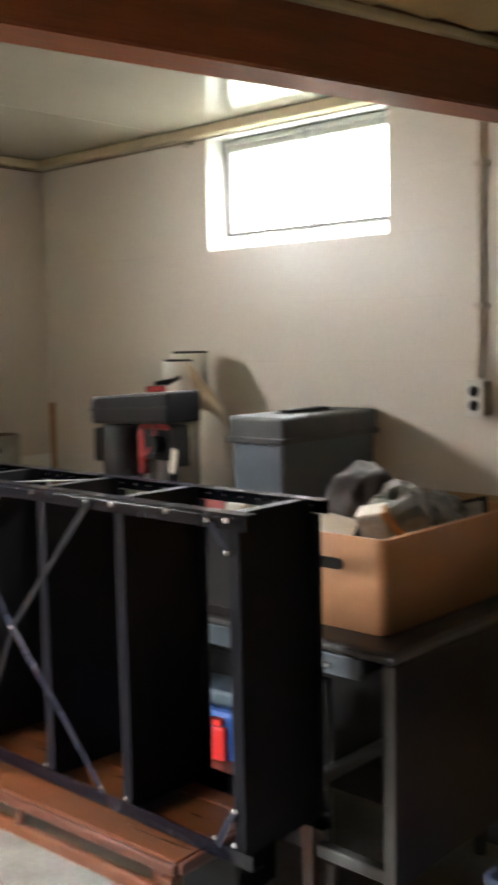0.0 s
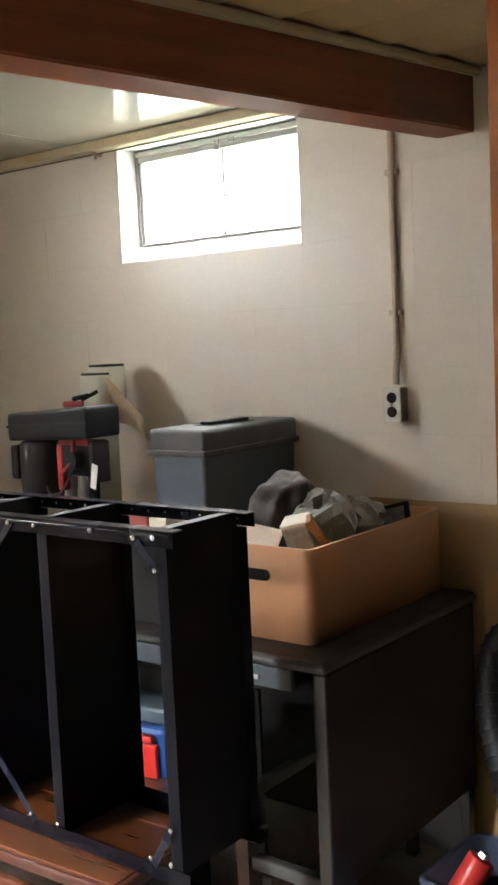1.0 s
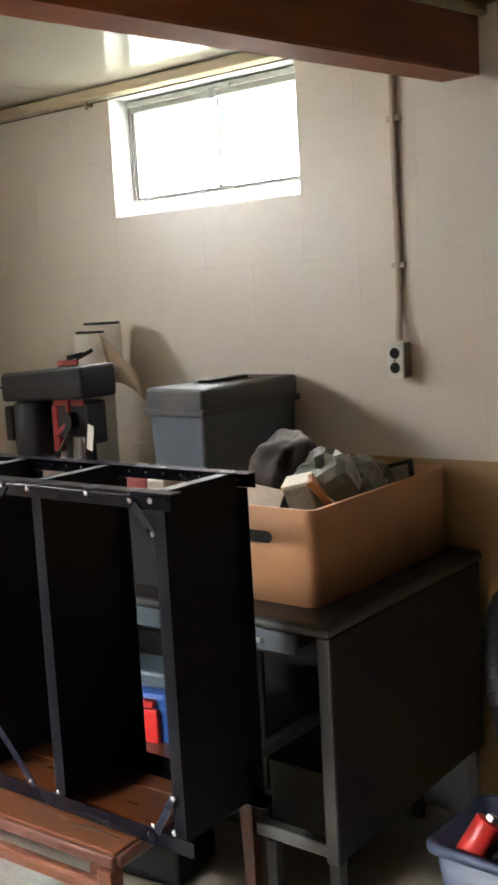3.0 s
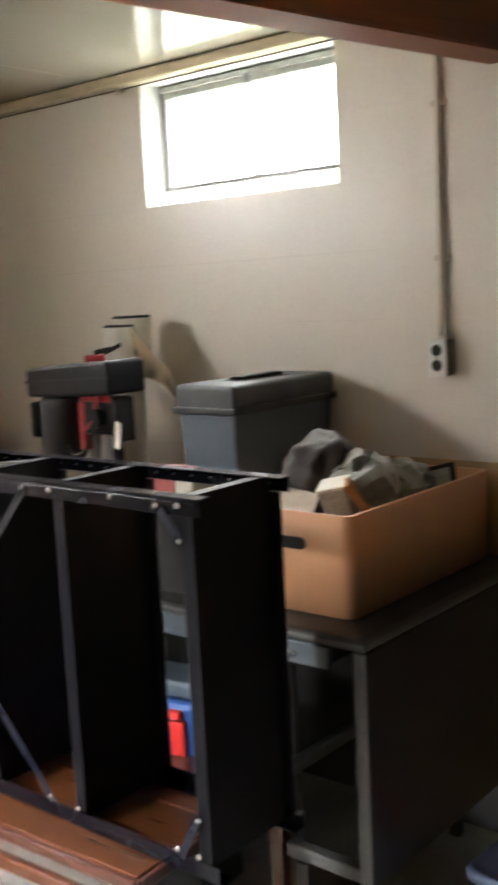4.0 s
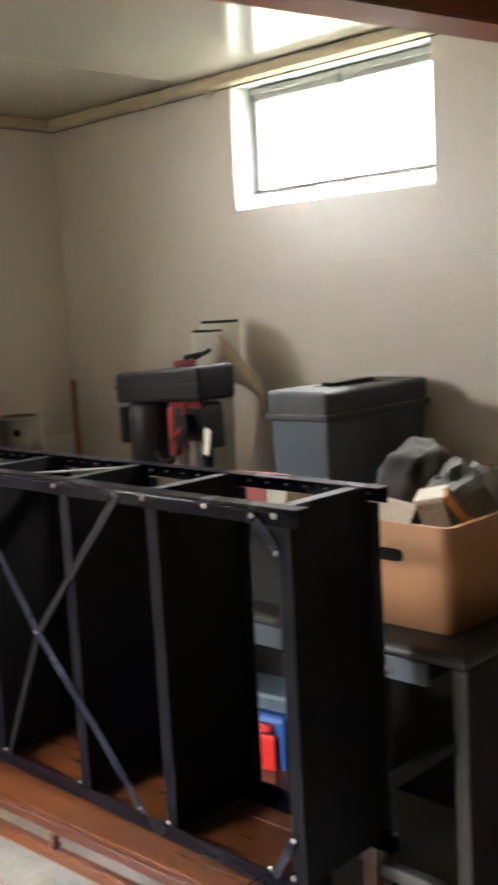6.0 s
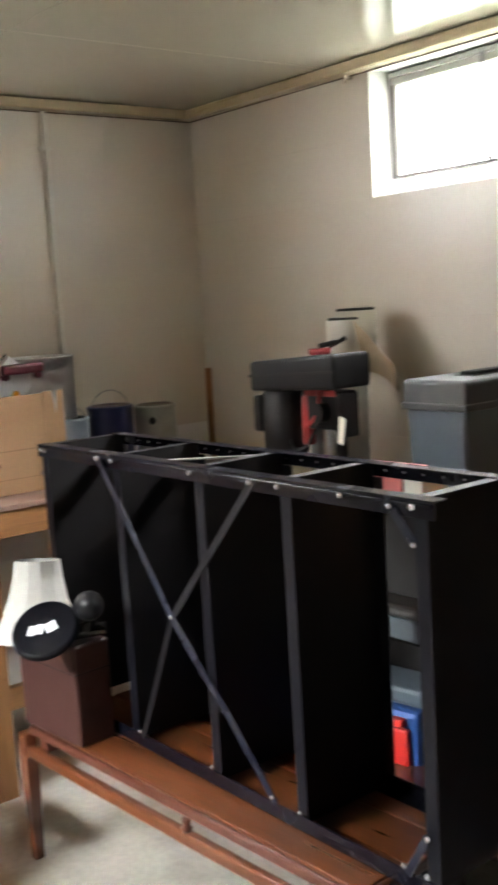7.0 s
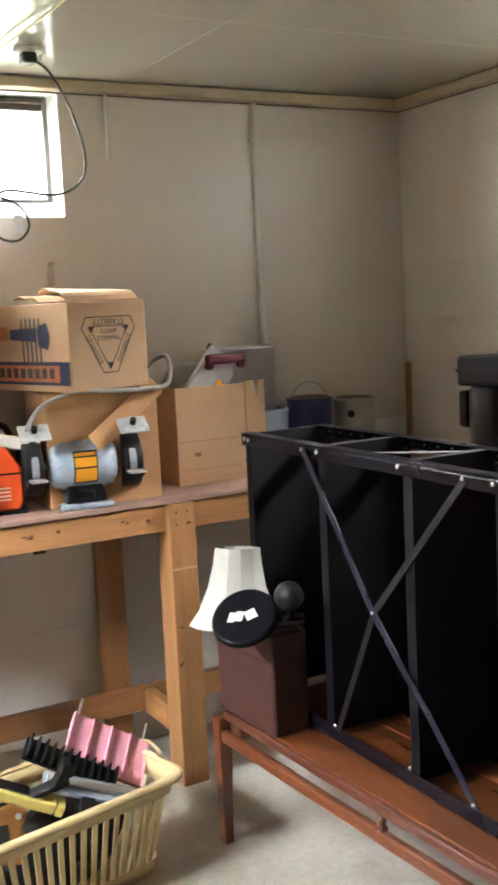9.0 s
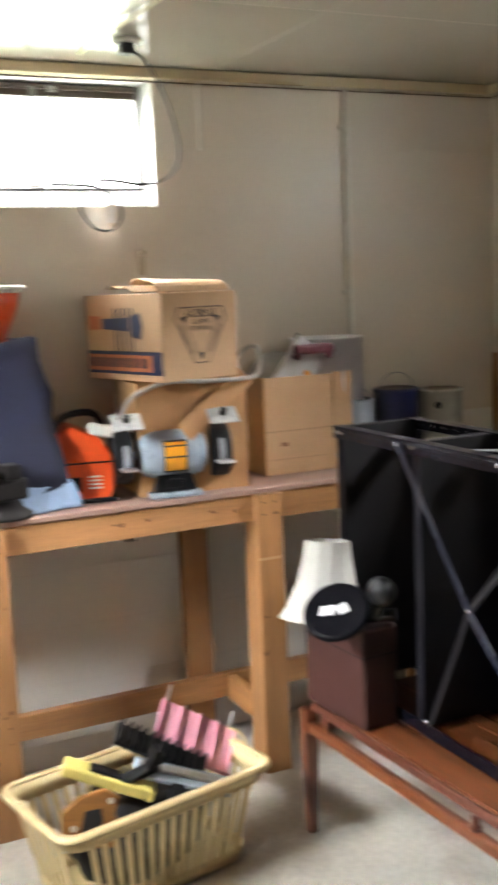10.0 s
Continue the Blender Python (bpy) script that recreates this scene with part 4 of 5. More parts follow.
paint_can("stained white paint can with a dark rim", 0.20, -0.405, 0.080, 0.245, "can_white", "rust_lid", False, True)
paint_can("pale blue paint can behind the carton", 0.20, -0.775, 0.066, 0.235, "can_light", "black_plastic", True)
stick = thing("wooden_stick", "bare wooden stick leaning in the corner", "stick", pose(0.085, -0.055, 0.0))
part("stick_body", box(-0.012, 0.012, -0.009, 0.009, 0.0, 1.335, 0.003), "pine_z", stick)

# ---------- bench grinder ----------
gr = thing("bench_grinder", "grey-blue bench grinder with an amber label", "bench grinder", pose(0.315, -1.55, BZ + 0.0005, 0, 0, 82))
GZ = 0.135
rx = pose(0, 0, GZ, 0, 90, 0)
body = part("motor", lathe([(0.0, -0.108), (0.055, -0.108), (0.072, -0.095), (0.080, -0.06), (0.082, 0.0), (0.080, 0.06), (0.072, 0.095), (0.055, 0.108), (0.0, 0.108)], 36, None, rx), "grinder", gr, "rounded grey-blue motor body", True)
bm = bmesh.new()
for z0, z1 in ((-26, 24),):
    rows = []
    for i in range(9):
        a = radians(-40 + i * 9.5)
        rows.append([bm.verts.new((x, -0.0835 * math.cos(a), GZ + 0.0835 * math.sin(a))) for x in (-0.038, 0.038)])
    for p, q in zip(rows, rows[1:]):
        bm.faces.new((p[0], p[1], q[1], q[0]))
g = bmesh.ops.extrude_face_region(bm, geom=bm.faces[:])["geom"]
bmesh.ops.translate(bm, vec=(0, -0.0008, 0), verts=[v for v in g if isinstance(v, bmesh.types.BMVert)])
lb = part("label_plate", bm, "ink", body, "black and amber label")
for a0, a1 in ((-34, -4), (0, 20), (23.5, 31)):
    bm = bmesh.new()
    rows = []
    for i in range(5):
        a = radians(a0 + (a1 - a0) * i / 4)
        rows.append([bm.verts.new((x, -0.0855 * math.cos(a), GZ + 0.0855 * math.sin(a))) for x in (-0.034, 0.034)])
    for p, q in zip(rows, rows[1:]):
        bm.faces.new((p[0], p[1], q[1], q[0]))
    part("label_field", bm, "amber_label", lb)
part("pedestal", tapered(-0.055, 0.055, -0.05, 0.05, 0.018, 0.075, -0.015, 0.008), "black_plastic", gr, "black pedestal")
part("base_plate", box(-0.085, 0.085, -0.080, 0.065, 0.0, 0.017, 0.006), "grinder", gr, "grey-blue foot plate")
part("switch", box(-0.028, 0.028, -0.066, -0.048, 0.028, 0.058, 0.008), "black_plastic", gr, "black rocker switch")
for s in (-1, 1):
    x = s * 0.155
    part("shaft", rod((s * 0.105, 0, GZ), (s * 0.19, 0, GZ), 0.012, seg=12), "chrome", gr)
    part("wheel", rod((x - 0.012, 0, GZ), (x + 0.012, 0, GZ), 0.078, seg=36, bevel=0.003), "stone", gr, "grey grinding wheel", False)
    gd = part("guard", lathe([(0.050, -0.030), (0.088, -0.030), (0.092, -0.024), (0.092, 0.024), (0.088, 0.030), (0.050, 0.030)], 32, None, pose(x + s * 0.004, 0.016, GZ, 0, 90, 0)), "black_plastic", gr, "black wheel guard", True)
    part("cap", rod((x + s * 0.020, 0.01, GZ), (x + s * 0.032, 0.01, GZ), 0.070, 0.062, 28, bevel=0.004), "black_plastic", gd)
    part("tool_rest", box(x - 0.026, x + 0.026, -0.135, -0.082, GZ - 0.030, GZ - 0.024, 0.002), "chrome", gr, "small steel tool rest")
    part("rest_arm", strap((x + s * 0.03, -0.085, GZ - 0.032), (x + s * 0.03, 0.0, GZ - 0.07), 0.022, 0.004, (1, 0, 0)), "black_plastic", gr)
    part("shield_arm", strap((x, -0.04, GZ + 0.085), (x, -0.075, GZ + 0.125), 0.02, 0.004, (0, -1, 0.3)), "black_plastic", gr)
    part("shield_knob", rod((x, -0.094, GZ + 0.124), (x, -0.106, GZ + 0.140), 0.010, seg=12), "black_plastic", gr, "black shield knob")
    part("eye_shield", box(-0.048, 0.048, -0.040, 0.040, -0.002, 0.002, 0.0015, None, pose(x, -0.092, GZ + 0.120, 32)), "shield", gr, "scuffed clear eye shield")

# ---------- orange power tool, sack, bowl and vise on the bench ----------
sawt = thing("chainsaw", "orange-red plastic chainsaw body with a black handle", "chainsaw", pose(0.24, -1.83, BZ + 0.0005, 0, 0, 80))
part("body", prism([(-0.10, 0.0), (0.085, 0.0), (0.10, 0.03), (0.098, 0.135), (0.06, 0.195), (-0.03, 0.235), (-0.10, 0.20)], 0.15, None, Matrix.Translation((0, -0.06, 0.012)), 0.008), "orange", sawt, "orange-red housing")
part("seam", box(-0.101, 0.099, -0.0625, -0.0605, 0.125, 0.131, 0.0005), "black_plastic", sawt)
part("vent", box(-0.07, -0.005, -0.0625, -0.0605, 0.040, 0.085, 0.0005), "black_plastic", sawt, "black vent")
for k in range(4):
    part("vent_slot", box(0.02, 0.06, -0.0625, -0.0605, 0.045 + k * 0.012, 0.050 + k * 0.012, 0.0005), "white_plastic", sawt)
part("foot", box(-0.11, 0.11, -0.065, 0.095, 0.0, 0.012, 0.004), "black_plastic", sawt)
part("front_handle", tube([(-0.09, -0.03, 0.20), (-0.06, -0.04, 0.265), (0.0, -0.03, 0.285), (0.06, 0.0, 0.27), (0.09, 0.04, 0.20)], 0.012, 10, 6), "black_plastic", sawt, "black tubular handle", True)
part("hand_guard", box(-0.02, 0.115, -0.055, -0.03, 0.215, 0.255, 0.008, None, pose(0, 0, 0.0, 0, 12, 0)), "white_plastic", sawt, "scuffed white guard")
part("bar_stub", box(-0.19, -0.10, 0.0, 0.012, 0.05, 0.105, 0.004), "black_plastic", sawt)

sack = thing("storage_sack", "navy cloth sack standing on the workbench", "sack", pose(0.20, -2.06, BZ + 0.0005, 0, 0, 6))
bm = box(-0.12, 0.14, -0.19, 0.13, 0.07, 0.52)
bmesh.ops.subdivide_edges(bm, edges=bm.edges[:], cuts=7, use_grid_fill=True)
for v in bm.verts:
    k = (v.co.z - 0.07) / 0.45
    v.co.y *= 1.10 - 0.36 * k
    v.co.x *= 1.05 - 0.30 * k
    v.co += 0.030 * noise.noise_vector(v.co * 7)
part("sack_cloth", bm, "navy", sack, "", True)
bm = box(-0.15, 0.17, -0.22, 0.17, 0.0, 0.085)
bmesh.ops.subdivide_edges(bm, edges=bm.edges[:], cuts=6, use_grid_fill=True)
for v in bm.verts:
    v.co += 0.020 * noise.noise_vector(v.co * 9 + Vector((3, 1, 2)))
    v.co.z = max(v.co.z, 0.0)
part("lining", bm, "light_blue", sack, "light blue folded cloth base", True)
part("patch", box(0.139, 0.143, -0.10, 0.05, 0.17, 0.28, 0.002, None, pose(0.0, 0, 0, 0, -9, 0)), "maroon", sack, "faded maroon print")

bowl = thing("plastic_bowl", "orange-red bowl with a white rim on a sack", "bowl", pose(0.19, -2.11, BZ + 0.50))
part("body", lathe([(0.0, 0.0), (0.07, 0.0), (0.085, 0.02), (0.125, 0.12), (0.140, 0.175), (0.134, 0.175), (0.118, 0.12), (0.078, 0.028), (0.0, 0.02)], 36), "orange", bowl, "", True)
part("lid", lathe([(0.0, 0.168), (0.137, 0.170), (0.137, 0.1745), (0.0, 0.173)], 36), "white_plastic", bowl, "white lid lying in the rim", True)
part("rim", lathe([(0.138, 0.165), (0.152, 0.170), (0.155, 0.182), (0.146, 0.188), (0.134, 0.184)], 36, None, None, False), "white_plastic", bowl, "white rim", True)

vise = thing("bench_vise", "dark grey iron bench vise", "vise", pose(0.345, -2.10, BZ + 0.0005, 0, 0, 15))
part("base", lathe([(0, 0), (0.085, 0), (0.085, 0.012), (0.060, 0.03), (0.05, 0.055), (0, 0.055)], 24), "dark_iron", vise, "", True)
part("body", box(-0.055, 0.055, -0.10, 0.06, 0.054, 0.12, 0.012), "dark_iron", vise)
part("fixed_jaw", box(-0.07, 0.07, -0.02, 0.03, 0.119, 0.165, 0.006), "dark_iron", vise)
part("moving_jaw", box(-0.07, 0.07, -0.115, -0.055, 0.075, 0.165, 0.008), "dark_iron", vise)
part("screw", rod((0, -0.115, 0.075), (0, -0.19, 0.075), 0.014, seg=14), "chrome", vise)
part("handle", rod((-0.09, -0.18, 0.075), (0.09, -0.18, 0.075), 0.006, seg=10), "chrome", vise)

hose = thing("grey_hose", "loose grey hose draped over the cartons", "hose")
part("hose_body", tube([(0.36, -1.74, BZ + 0.25), (0.40, -1.70, BZ + 0.33), (0.43, -1.60, BZ + 0.372), (0.44, -1.47, BZ + 0.368), (0.42, -1.34, BZ + 0.365), (0.36, -1.25, BZ + 0.37), (0.30, -1.21, BZ + 0.42), (0.25, -1.20, BZ + 0.455), (0.20, -1.22, BZ + 0.44), (0.2, -1.26, BZ + 0.40)], 0.0075, 10, 6), "hose_grey", hose, "", True)

# ---------- laundry basket ----------
bk = thing("laundry_basket", "butter-yellow plastic laundry basket full of tools on the floor", "basket", pose(0.775, -1.872, 0.0, 0, 0, 12))
HW, HL, RZ = 0.185, 0.325, 0.285
TAPER = 0.80


def oval(w, l, r, z, n=6):
    pts = []
    for cx, cy, a0 in ((w - r, -l + r, -90), (w - r, l - r, 0), (-w + r, l - r, 90), (-w + r, -l + r, 180)):
        for k in range(n):
            a = radians(a0 + 90 * k / (n - 1))
            pts.append(Vector((cx + r * math.cos(a), cy + r * math.sin(a), z)))
    return pts


def band(loops, close=True):
    own = bmesh.new()
    rings = [[own.verts.new(p) for p in lp] for lp in loops]
    n = len(rings[0])
    for a, b in zip(rings, rings[1:] + ([rings[0]] if close else [])):
        for i in range(n):
            own.faces.new((a[i], a[(i + 1) % n], b[(i + 1) % n], b[i]))
    return own


def scale_at(z):
    return TAPER + (1 - TAPER) * z / RZ


def shell(z0, z1, t=0.004, grow=0.0):
    s0, s1 = scale_at(z0), scale_at(z1)
    return band([oval(HW * s0 + grow, HL * s0 + grow, 0.05, z0), oval(HW * s1 + grow, HL * s1 + grow, 0.05, z1),
                 oval(HW * s1 - t, HL * s1 - t, 0.046, z1), oval(HW * s0 - t, HL * s0 - t, 0.046, z0)])


part("rim", band([oval(HW + 0.002, HL + 0.002, 0.05, RZ - 0.004), oval(HW + 0.018, HL + 0.018, 0.06, RZ - 0.014), oval(HW + 0.022, HL + 0.022, 0.062, RZ - 0.006), oval(HW + 0.018, HL + 0.018, 0.06, RZ + 0.004), oval(HW - 0.004, HL - 0.004, 0.046, RZ + 0.003)]), "yellow", bk, "rolled yellow rim", True)
part("upper_band", shell(RZ - 0.052, RZ - 0.003), "yellow", bk, "", True)
part("lower_band", shell(0.004, 0.045), "yellow", bk, "", True)
fl = bmesh.new()
fl.faces.new([fl.verts.new(p) for p in oval(HW * TAPER - 0.003, HL * TAPER - 0.003, 0.045, 0.006)])
part("bottom", fl, "yellow", bk)
for side in (-1, 1):
    for k in range(15):
        u = -0.26 + k * 0.52 / 14
        part("slat", strap((side * (HW * scale_at(0.044) - 0.002), u * scale_at(0.044), 0.043), (side * (HW * scale_at(RZ - 0.05) - 0.002), u * scale_at(RZ - 0.05), RZ - 0.050), 0.016, 0.004, (1, 0, 0)), "yellow", bk)
    for k in range(7):
        u = -0.12 + k * 0.04
        part("slat", strap((u * scale_at(0.044), side * (HL * scale_at(0.044) - 0.002), 0.043), (u * scale_at(RZ - 0.05), side * (HL * scale_at(RZ - 0.05) - 0.002), RZ - 0.050), 0.016, 0.004, (0, 1, 0)), "yellow", bk)
for side in (-1, 1):
    bm = band([[Vector((0.055 * math.cos(a), side * (HL + 0.012 + 0.004 * math.sin(a)), RZ + 0.001 + 0.028 * max(math.sin(a), 0) + d)) for a in [math.pi * k / 10 for k in range(11)]] for d in (0.0, 0.006)], False)
    g = bmesh.ops.extrude_face_region(bm, geom=bm.faces[:])["geom"]
    bmesh.ops.translate(bm, vec=(0, side * 0.008, 0), verts=[v for v in g if isinstance(v, bmesh.types.BMVert)])
    part("handle", bm, "yellow", bk)

# things in the basket
def in_basket(name, label, category, x, y, z, rx, ry, rz):
    return thing(name, label, category, bk.matrix_basis @ pose(x, y, z, rx, ry, rz), "tools in the laundry basket")


org = in_basket("tool_organiser", "pink plastic tool organiser with steel rods in a basket", "organiser", -0.03, 0.215, 0.320, -52, 30, 62)
part("back", box(-0.125, 0.125, 0.0, 0.010, -0.075, 0.085, 0.006), "pink", org, "pink ribbed plate")
for k in range(5):
    x = -0.121 + k * 0.0605
    part("divider", box(x - 0.003, x + 0.003, -0.011, -0.0005, -0.075, 0.082, 0.001), "pink", org)
part("shelf", box(-0.125, 0.125, -0.016, -0.0005, -0.078, -0.0755, 0.001), "pink", org)
for x in (-0.105, 0.11):
    part("steel_rod", rod((x, 0.018, 0.0), (x, 0.018, 0.150), 0.004, seg=10), "chrome", org, "bright steel rod")
rack = in_basket("tool_rack", "black ribbed plastic tool rack in a basket", "rack", 0.00, 0.075, 0.332, -56, 30, 62)
part("base", box(-0.14, 0.14, 0.0, 0.012, -0.03, 0.04, 0.003), "black_plastic", rack)
for k in range(12):
    x = -0.132 + k * 0.024
    part("rib", box(x - 0.003, x + 0.003, -0.028, -0.0005, -0.028, 0.038, 0.001), "black_plastic", rack)
holder = in_basket("metal_bracket", "blue-grey metal bracket in a basket", "bracket", 0.085, 0.075, 0.285, 25, 20, 62)
part("plate", box(-0.13, 0.15, -0.035, 0.03, 0.0, 0.016, 0.004), "grinder", holder)
part("ridge", box(-0.12, 0.13, -0.012, 0.012, 0.0165, 0.03, 0.004), "chrome", holder)
part("lever", box(-0.02, 0.02, -0.09, -0.036, -0.01, 0.02, 0.005), "black_plastic", holder)
grip = in_basket("clamp_arm", "black plastic clamp arm in a basket", "clamp", 0.04, -0.06, 0.300, 30, -20, 60)
part("arm", box(-0.10, 0.10, -0.016, 0.016, 0.0, 0.028, 0.008), "black_plastic", grip)
part("jaw", prism([(0.06, 0.0), (0.12, 0.0), (0.13, 0.05), (0.11, 0.06), (0.09, 0.03)], 0.03, None, Matrix.Translation((0, -0.015, 0.028)), 0.003), "black_plastic", grip)
lev = in_basket("spirit_level", "yellow plastic level with black pads in a basket", "level", 0.01, -0.11, 0.300, 10, 24, 62)
part("body", box(-0.13, 0.11, -0.028, 0.028, 0.0, 0.035, 0.006), "yellow_tool", lev, "bright yellow body")
part("pad", box(-0.06, 0.03, -0.018, 0.018, 0.0352, 0.042, 0.003), "black_plastic", lev)
part("end_block", box(0.112, 0.135, -0.026, 0.026, -0.002, 0.032, 0.004), "yellow_tool", lev)
saw = in_basket("saw_handle", "varnished wooden hand saw handle in a basket", "saw", 0.115, -0.215, 0.270, -8, 12, 70)
part("grip", prism([(-0.07, -0.05), (-0.02, -0.075), (0.075, -0.07), (0.09, -0.02), (0.06, 0.02), (0.07, 0.065), (0.03, 0.085), (-0.04, 0.06), (-0.08, 0.02)], 0.022, None, None, 0.006), "handle_wood", saw, "amber varnished grip")
# Dark inlay gives the grip's opening its shade.
part("hole", prism([(-0.025, -0.03), (0.02, -0.035), (0.03, 0.0), (0.02, 0.035), (-0.02, 0.025)], 0.002, None, Matrix.Translation((0, -0.0025, 0))), "dark_hole", saw)
for x, z in ((0.05, -0.04), (-0.045, -0.02), (0.045, 0.055)):
    part("stud", rod((x, -0.004, z), (x, 0.0, z), 0.008, seg=12), "chrome", saw)
bundle = in_basket("dark_rags", "dark rags at the bottom of the basket", "rags", 0.0, 0.0, 0.012, 0, 0, 0)
bm = bmesh.new()
bmesh.ops.create_icosphere(bm, subdivisions=4, radius=1)
for v in bm.verts:
    v.co += 0.25 * noise.noise_vector(v.co * 2.2)
    v.co = Vector((v.co.x * 0.115, v.co.y * 0.215, max(v.co.z * 0.12 + 0.10, 0.0)))
part("cloth", bm, "dark_iron", bundle, "", True)

# ---------- lamp and brown case on the low table ----------
case = thing("brown_case", "maroon-brown vinyl case standing on the low table", "case", pose(1.128, -1.338, TT + 0.0005, 0, 0, 4))
part("case_body", box(-0.290, 0.0, 0.0, 0.116, 0.0, 0.285, 0.008, seg=3), "brown_case", case)
part("seam", box(-0.291, 0.001, -0.0012, 0.1172, 0.205, 0.208, 0.0), "black_plastic", case)

lampA = thing("table_lamp", "toppled table lamp with a cream bell shade and black base", "table lamp", pose(1.065, -1.285, TT + 0.290))
axis = Vector((-0.10, 0.12, 0.98)).normalized().to_track_quat("Z", "Y").to_matrix().to_4x4()
bm = lathe([(0.066, 0.0), (0.072, -0.05), (0.086, -0.12), (0.112, -0.19), (0.140, -0.235), (0.137, -0.236), (0.109, -0.19), (0.083, -0.12), (0.069, -0.05), (0.063, 0.0)], 12, None, Matrix.Translation((-0.200, -0.002, 0.185)) @ axis @ Matrix.Diagonal((0.99, 0.99, 0.95, 1)), False)
part("shade", bm, "shade", lampA, "cream panelled cloth bell shade")
fz = Vector((-0.40, 0.47, -0.785)).normalized()
fx = Vector((0.5, 0.867, 0.0))
fx = (fx - fx.dot(fz) * fz).normalized()
BP = Matrix.Translation((0.030, -0.110, 0.050)) @ Matrix((fx, fz.cross(fx), fz)).transposed().to_4x4()
base = part("base", lathe([(0.0, -0.013), (0.083, -0.014), (0.089, -0.011), (0.092, -0.006), (0.093, 0.0), (0.080, 0.012), (0.03, 0.024), (0.0, 0.026)], 40, None, BP), "disc", lampA, "black round weighted base")
part("joint", tube([(0.02, -0.090, 0.050), (0.03, -0.03, 0.055), (0.075, 0.02, 0.090)], 0.014, 10, 5), "black_plastic", lampA, "", True)
part("neck", lathe([(0.0, 0.0), (0.022, 0.002), (0.042, 0.022), (0.050, 0.050), (0.043, 0.080), (0.022, 0.100), (0.0, 0.104)], 24, None, pose(0.055, 0.0, 0.098, 75, 0, 72) @ Matrix.Diagonal((0.8, 0.8, 1, 1))), "black_plastic", lampA, "black turned neck", True)
part("stem", rod((0.0, -0.03, 0.020), (0.062, 0.055, 0.026), 0.024, 0.018, 20, bevel=0.004), "gloss_black", lampA, "black turned stem lying on the case", True)
part("stem", rod((0.045, 0.005, 0.03), (0.06, 0.012, 0.075), 0.016, seg=16), "gloss_black", lampA)
for u, w, turn in ((-0.034, 0.018, 16), (-0.013, 0.020, 16), (0.018, 0.030, -20)):
    own = box(-w / 2, w / 2, -0.015, 0.015, -0.0152, -0.0142)
    part("sticker", join(own, None, BP @ pose(u, 0, 0, 0, 0, turn)), "label", base, "white printed sticker")

# ---------- drill press on the desk ----------
dp = thing("drill_press", "black and red bench drill press on the desk", "drill press", pose(1.195, -0.48, DT + 0.0005) @ Matrix.Diagonal((0.72, 0.72, 1, 1)))
part("base", box(-0.10, 0.20, -0.12, 0.12, 0.0, 0.035, 0.010), "dark_iron", dp)
part("column", rod((0, 0, 0.034), (0, 0, 0.44), 0.026, seg=20), "grey_metal", dp, "steel column", True)
part("column", rod((0.045, 0.03, 0.034), (0.045, 0.03, 0.44), 0.012, seg=14), "chrome", dp)
part("table_plate", box(0.05, 0.24, -0.10, 0.10, 0.16, 0.18, 0.006), "dark_iron", dp)
part("table_arm", box(-0.03, 0.0499, -0.035, 0.035, 0.14, 0.19, 0.008), "dark_iron", dp)
cv = part("belt_cover", prism([(-0.305, 0.462), (0.225, 0.476), (0.228, 0.545), (0.225, 0.580), (-0.295, 0.555), (-0.308, 0.545)], 0.21, None, Matrix.Translation((0, -0.10, 0)), 0.010), "black_plastic", dp, "black pressed-metal belt cover")
part("cover_seam", strap((-0.309, -0.102, 0.510), (0.228, -0.102, 0.528), 0.008, 0.004, (0, -1, 0)), "dark_iron", cv, "raised seam")
part("motor", lathe([(0, 0), (0.085, 0), (0.098, 0.02), (0.10, 0.10), (0.098, 0.20), (0.07, 0.215), (0, 0.215)], 28, None, Matrix.Translation((-0.195, 0.0, 0.252))), "dark_iron", dp, "dark motor housing", True)
part("capacitor_box", box(-0.335, -0.285, -0.07, 0.05, 0.33, 0.445, 0.010), "black_plastic", dp, "black switch box")
hdp = part("head", box(-0.03, 0.205, -0.055, 0.06, 0.350, 0.466, 0.014), "black_plastic", dp, "dark drill head")
part("red_collar", box(-0.022, 0.016, -0.062, 0.030, 0.300, 0.452, 0.008), "red", hdp, "red enamel collar")
part("red_band", box(0.0, 0.19, -0.062, -0.0555, 0.452, 0.472, 0.002), "red", hdp)
part("red_front", box(0.190, 0.212, -0.060, 0.05, 0.33, 0.462, 0.006), "dark_iron", hdp, "dark front casting")
part("quill", rod((0.155, -0.005, 0.265), (0.155, -0.005, 0.366), 0.026, seg=20), "dark_iron", dp, "", True)
part("chuck", rod((0.155, -0.005, 0.225), (0.155, -0.005, 0.264), 0.016, 0.024, 18), "grey_metal", dp, "steel chuck", True)
part("feed_lever", rod((0.115, -0.07, 0.53), (0.120, -0.09, 0.415), 0.010, seg=12), "red", dp, "red feed lever")
part("feed_hub", rod((0.118, -0.056, 0.405), (0.118, -0.10, 0.405), 0.030, seg=20), "black_plastic", dp)
part("feed_lever", rod((0.118, -0.09, 0.405), (0.055, -0.11, 0.36), 0.007, seg=10), "red", dp)
part("oil_bottle", rod((0.045, 0.085, 0.19), (0.045, 0.085, 0.33), 0.030, 0.027, 20, bevel=0.006), "paper", dp, "pale plastic bottle", True)
part("tag", box(0.125, 0.160, -0.105, -0.102, 0.345, 0.425, 0.001, None, pose(0.03, 0, 0.02, 0, 14, 0)), "paper", dp, "white paper tag")
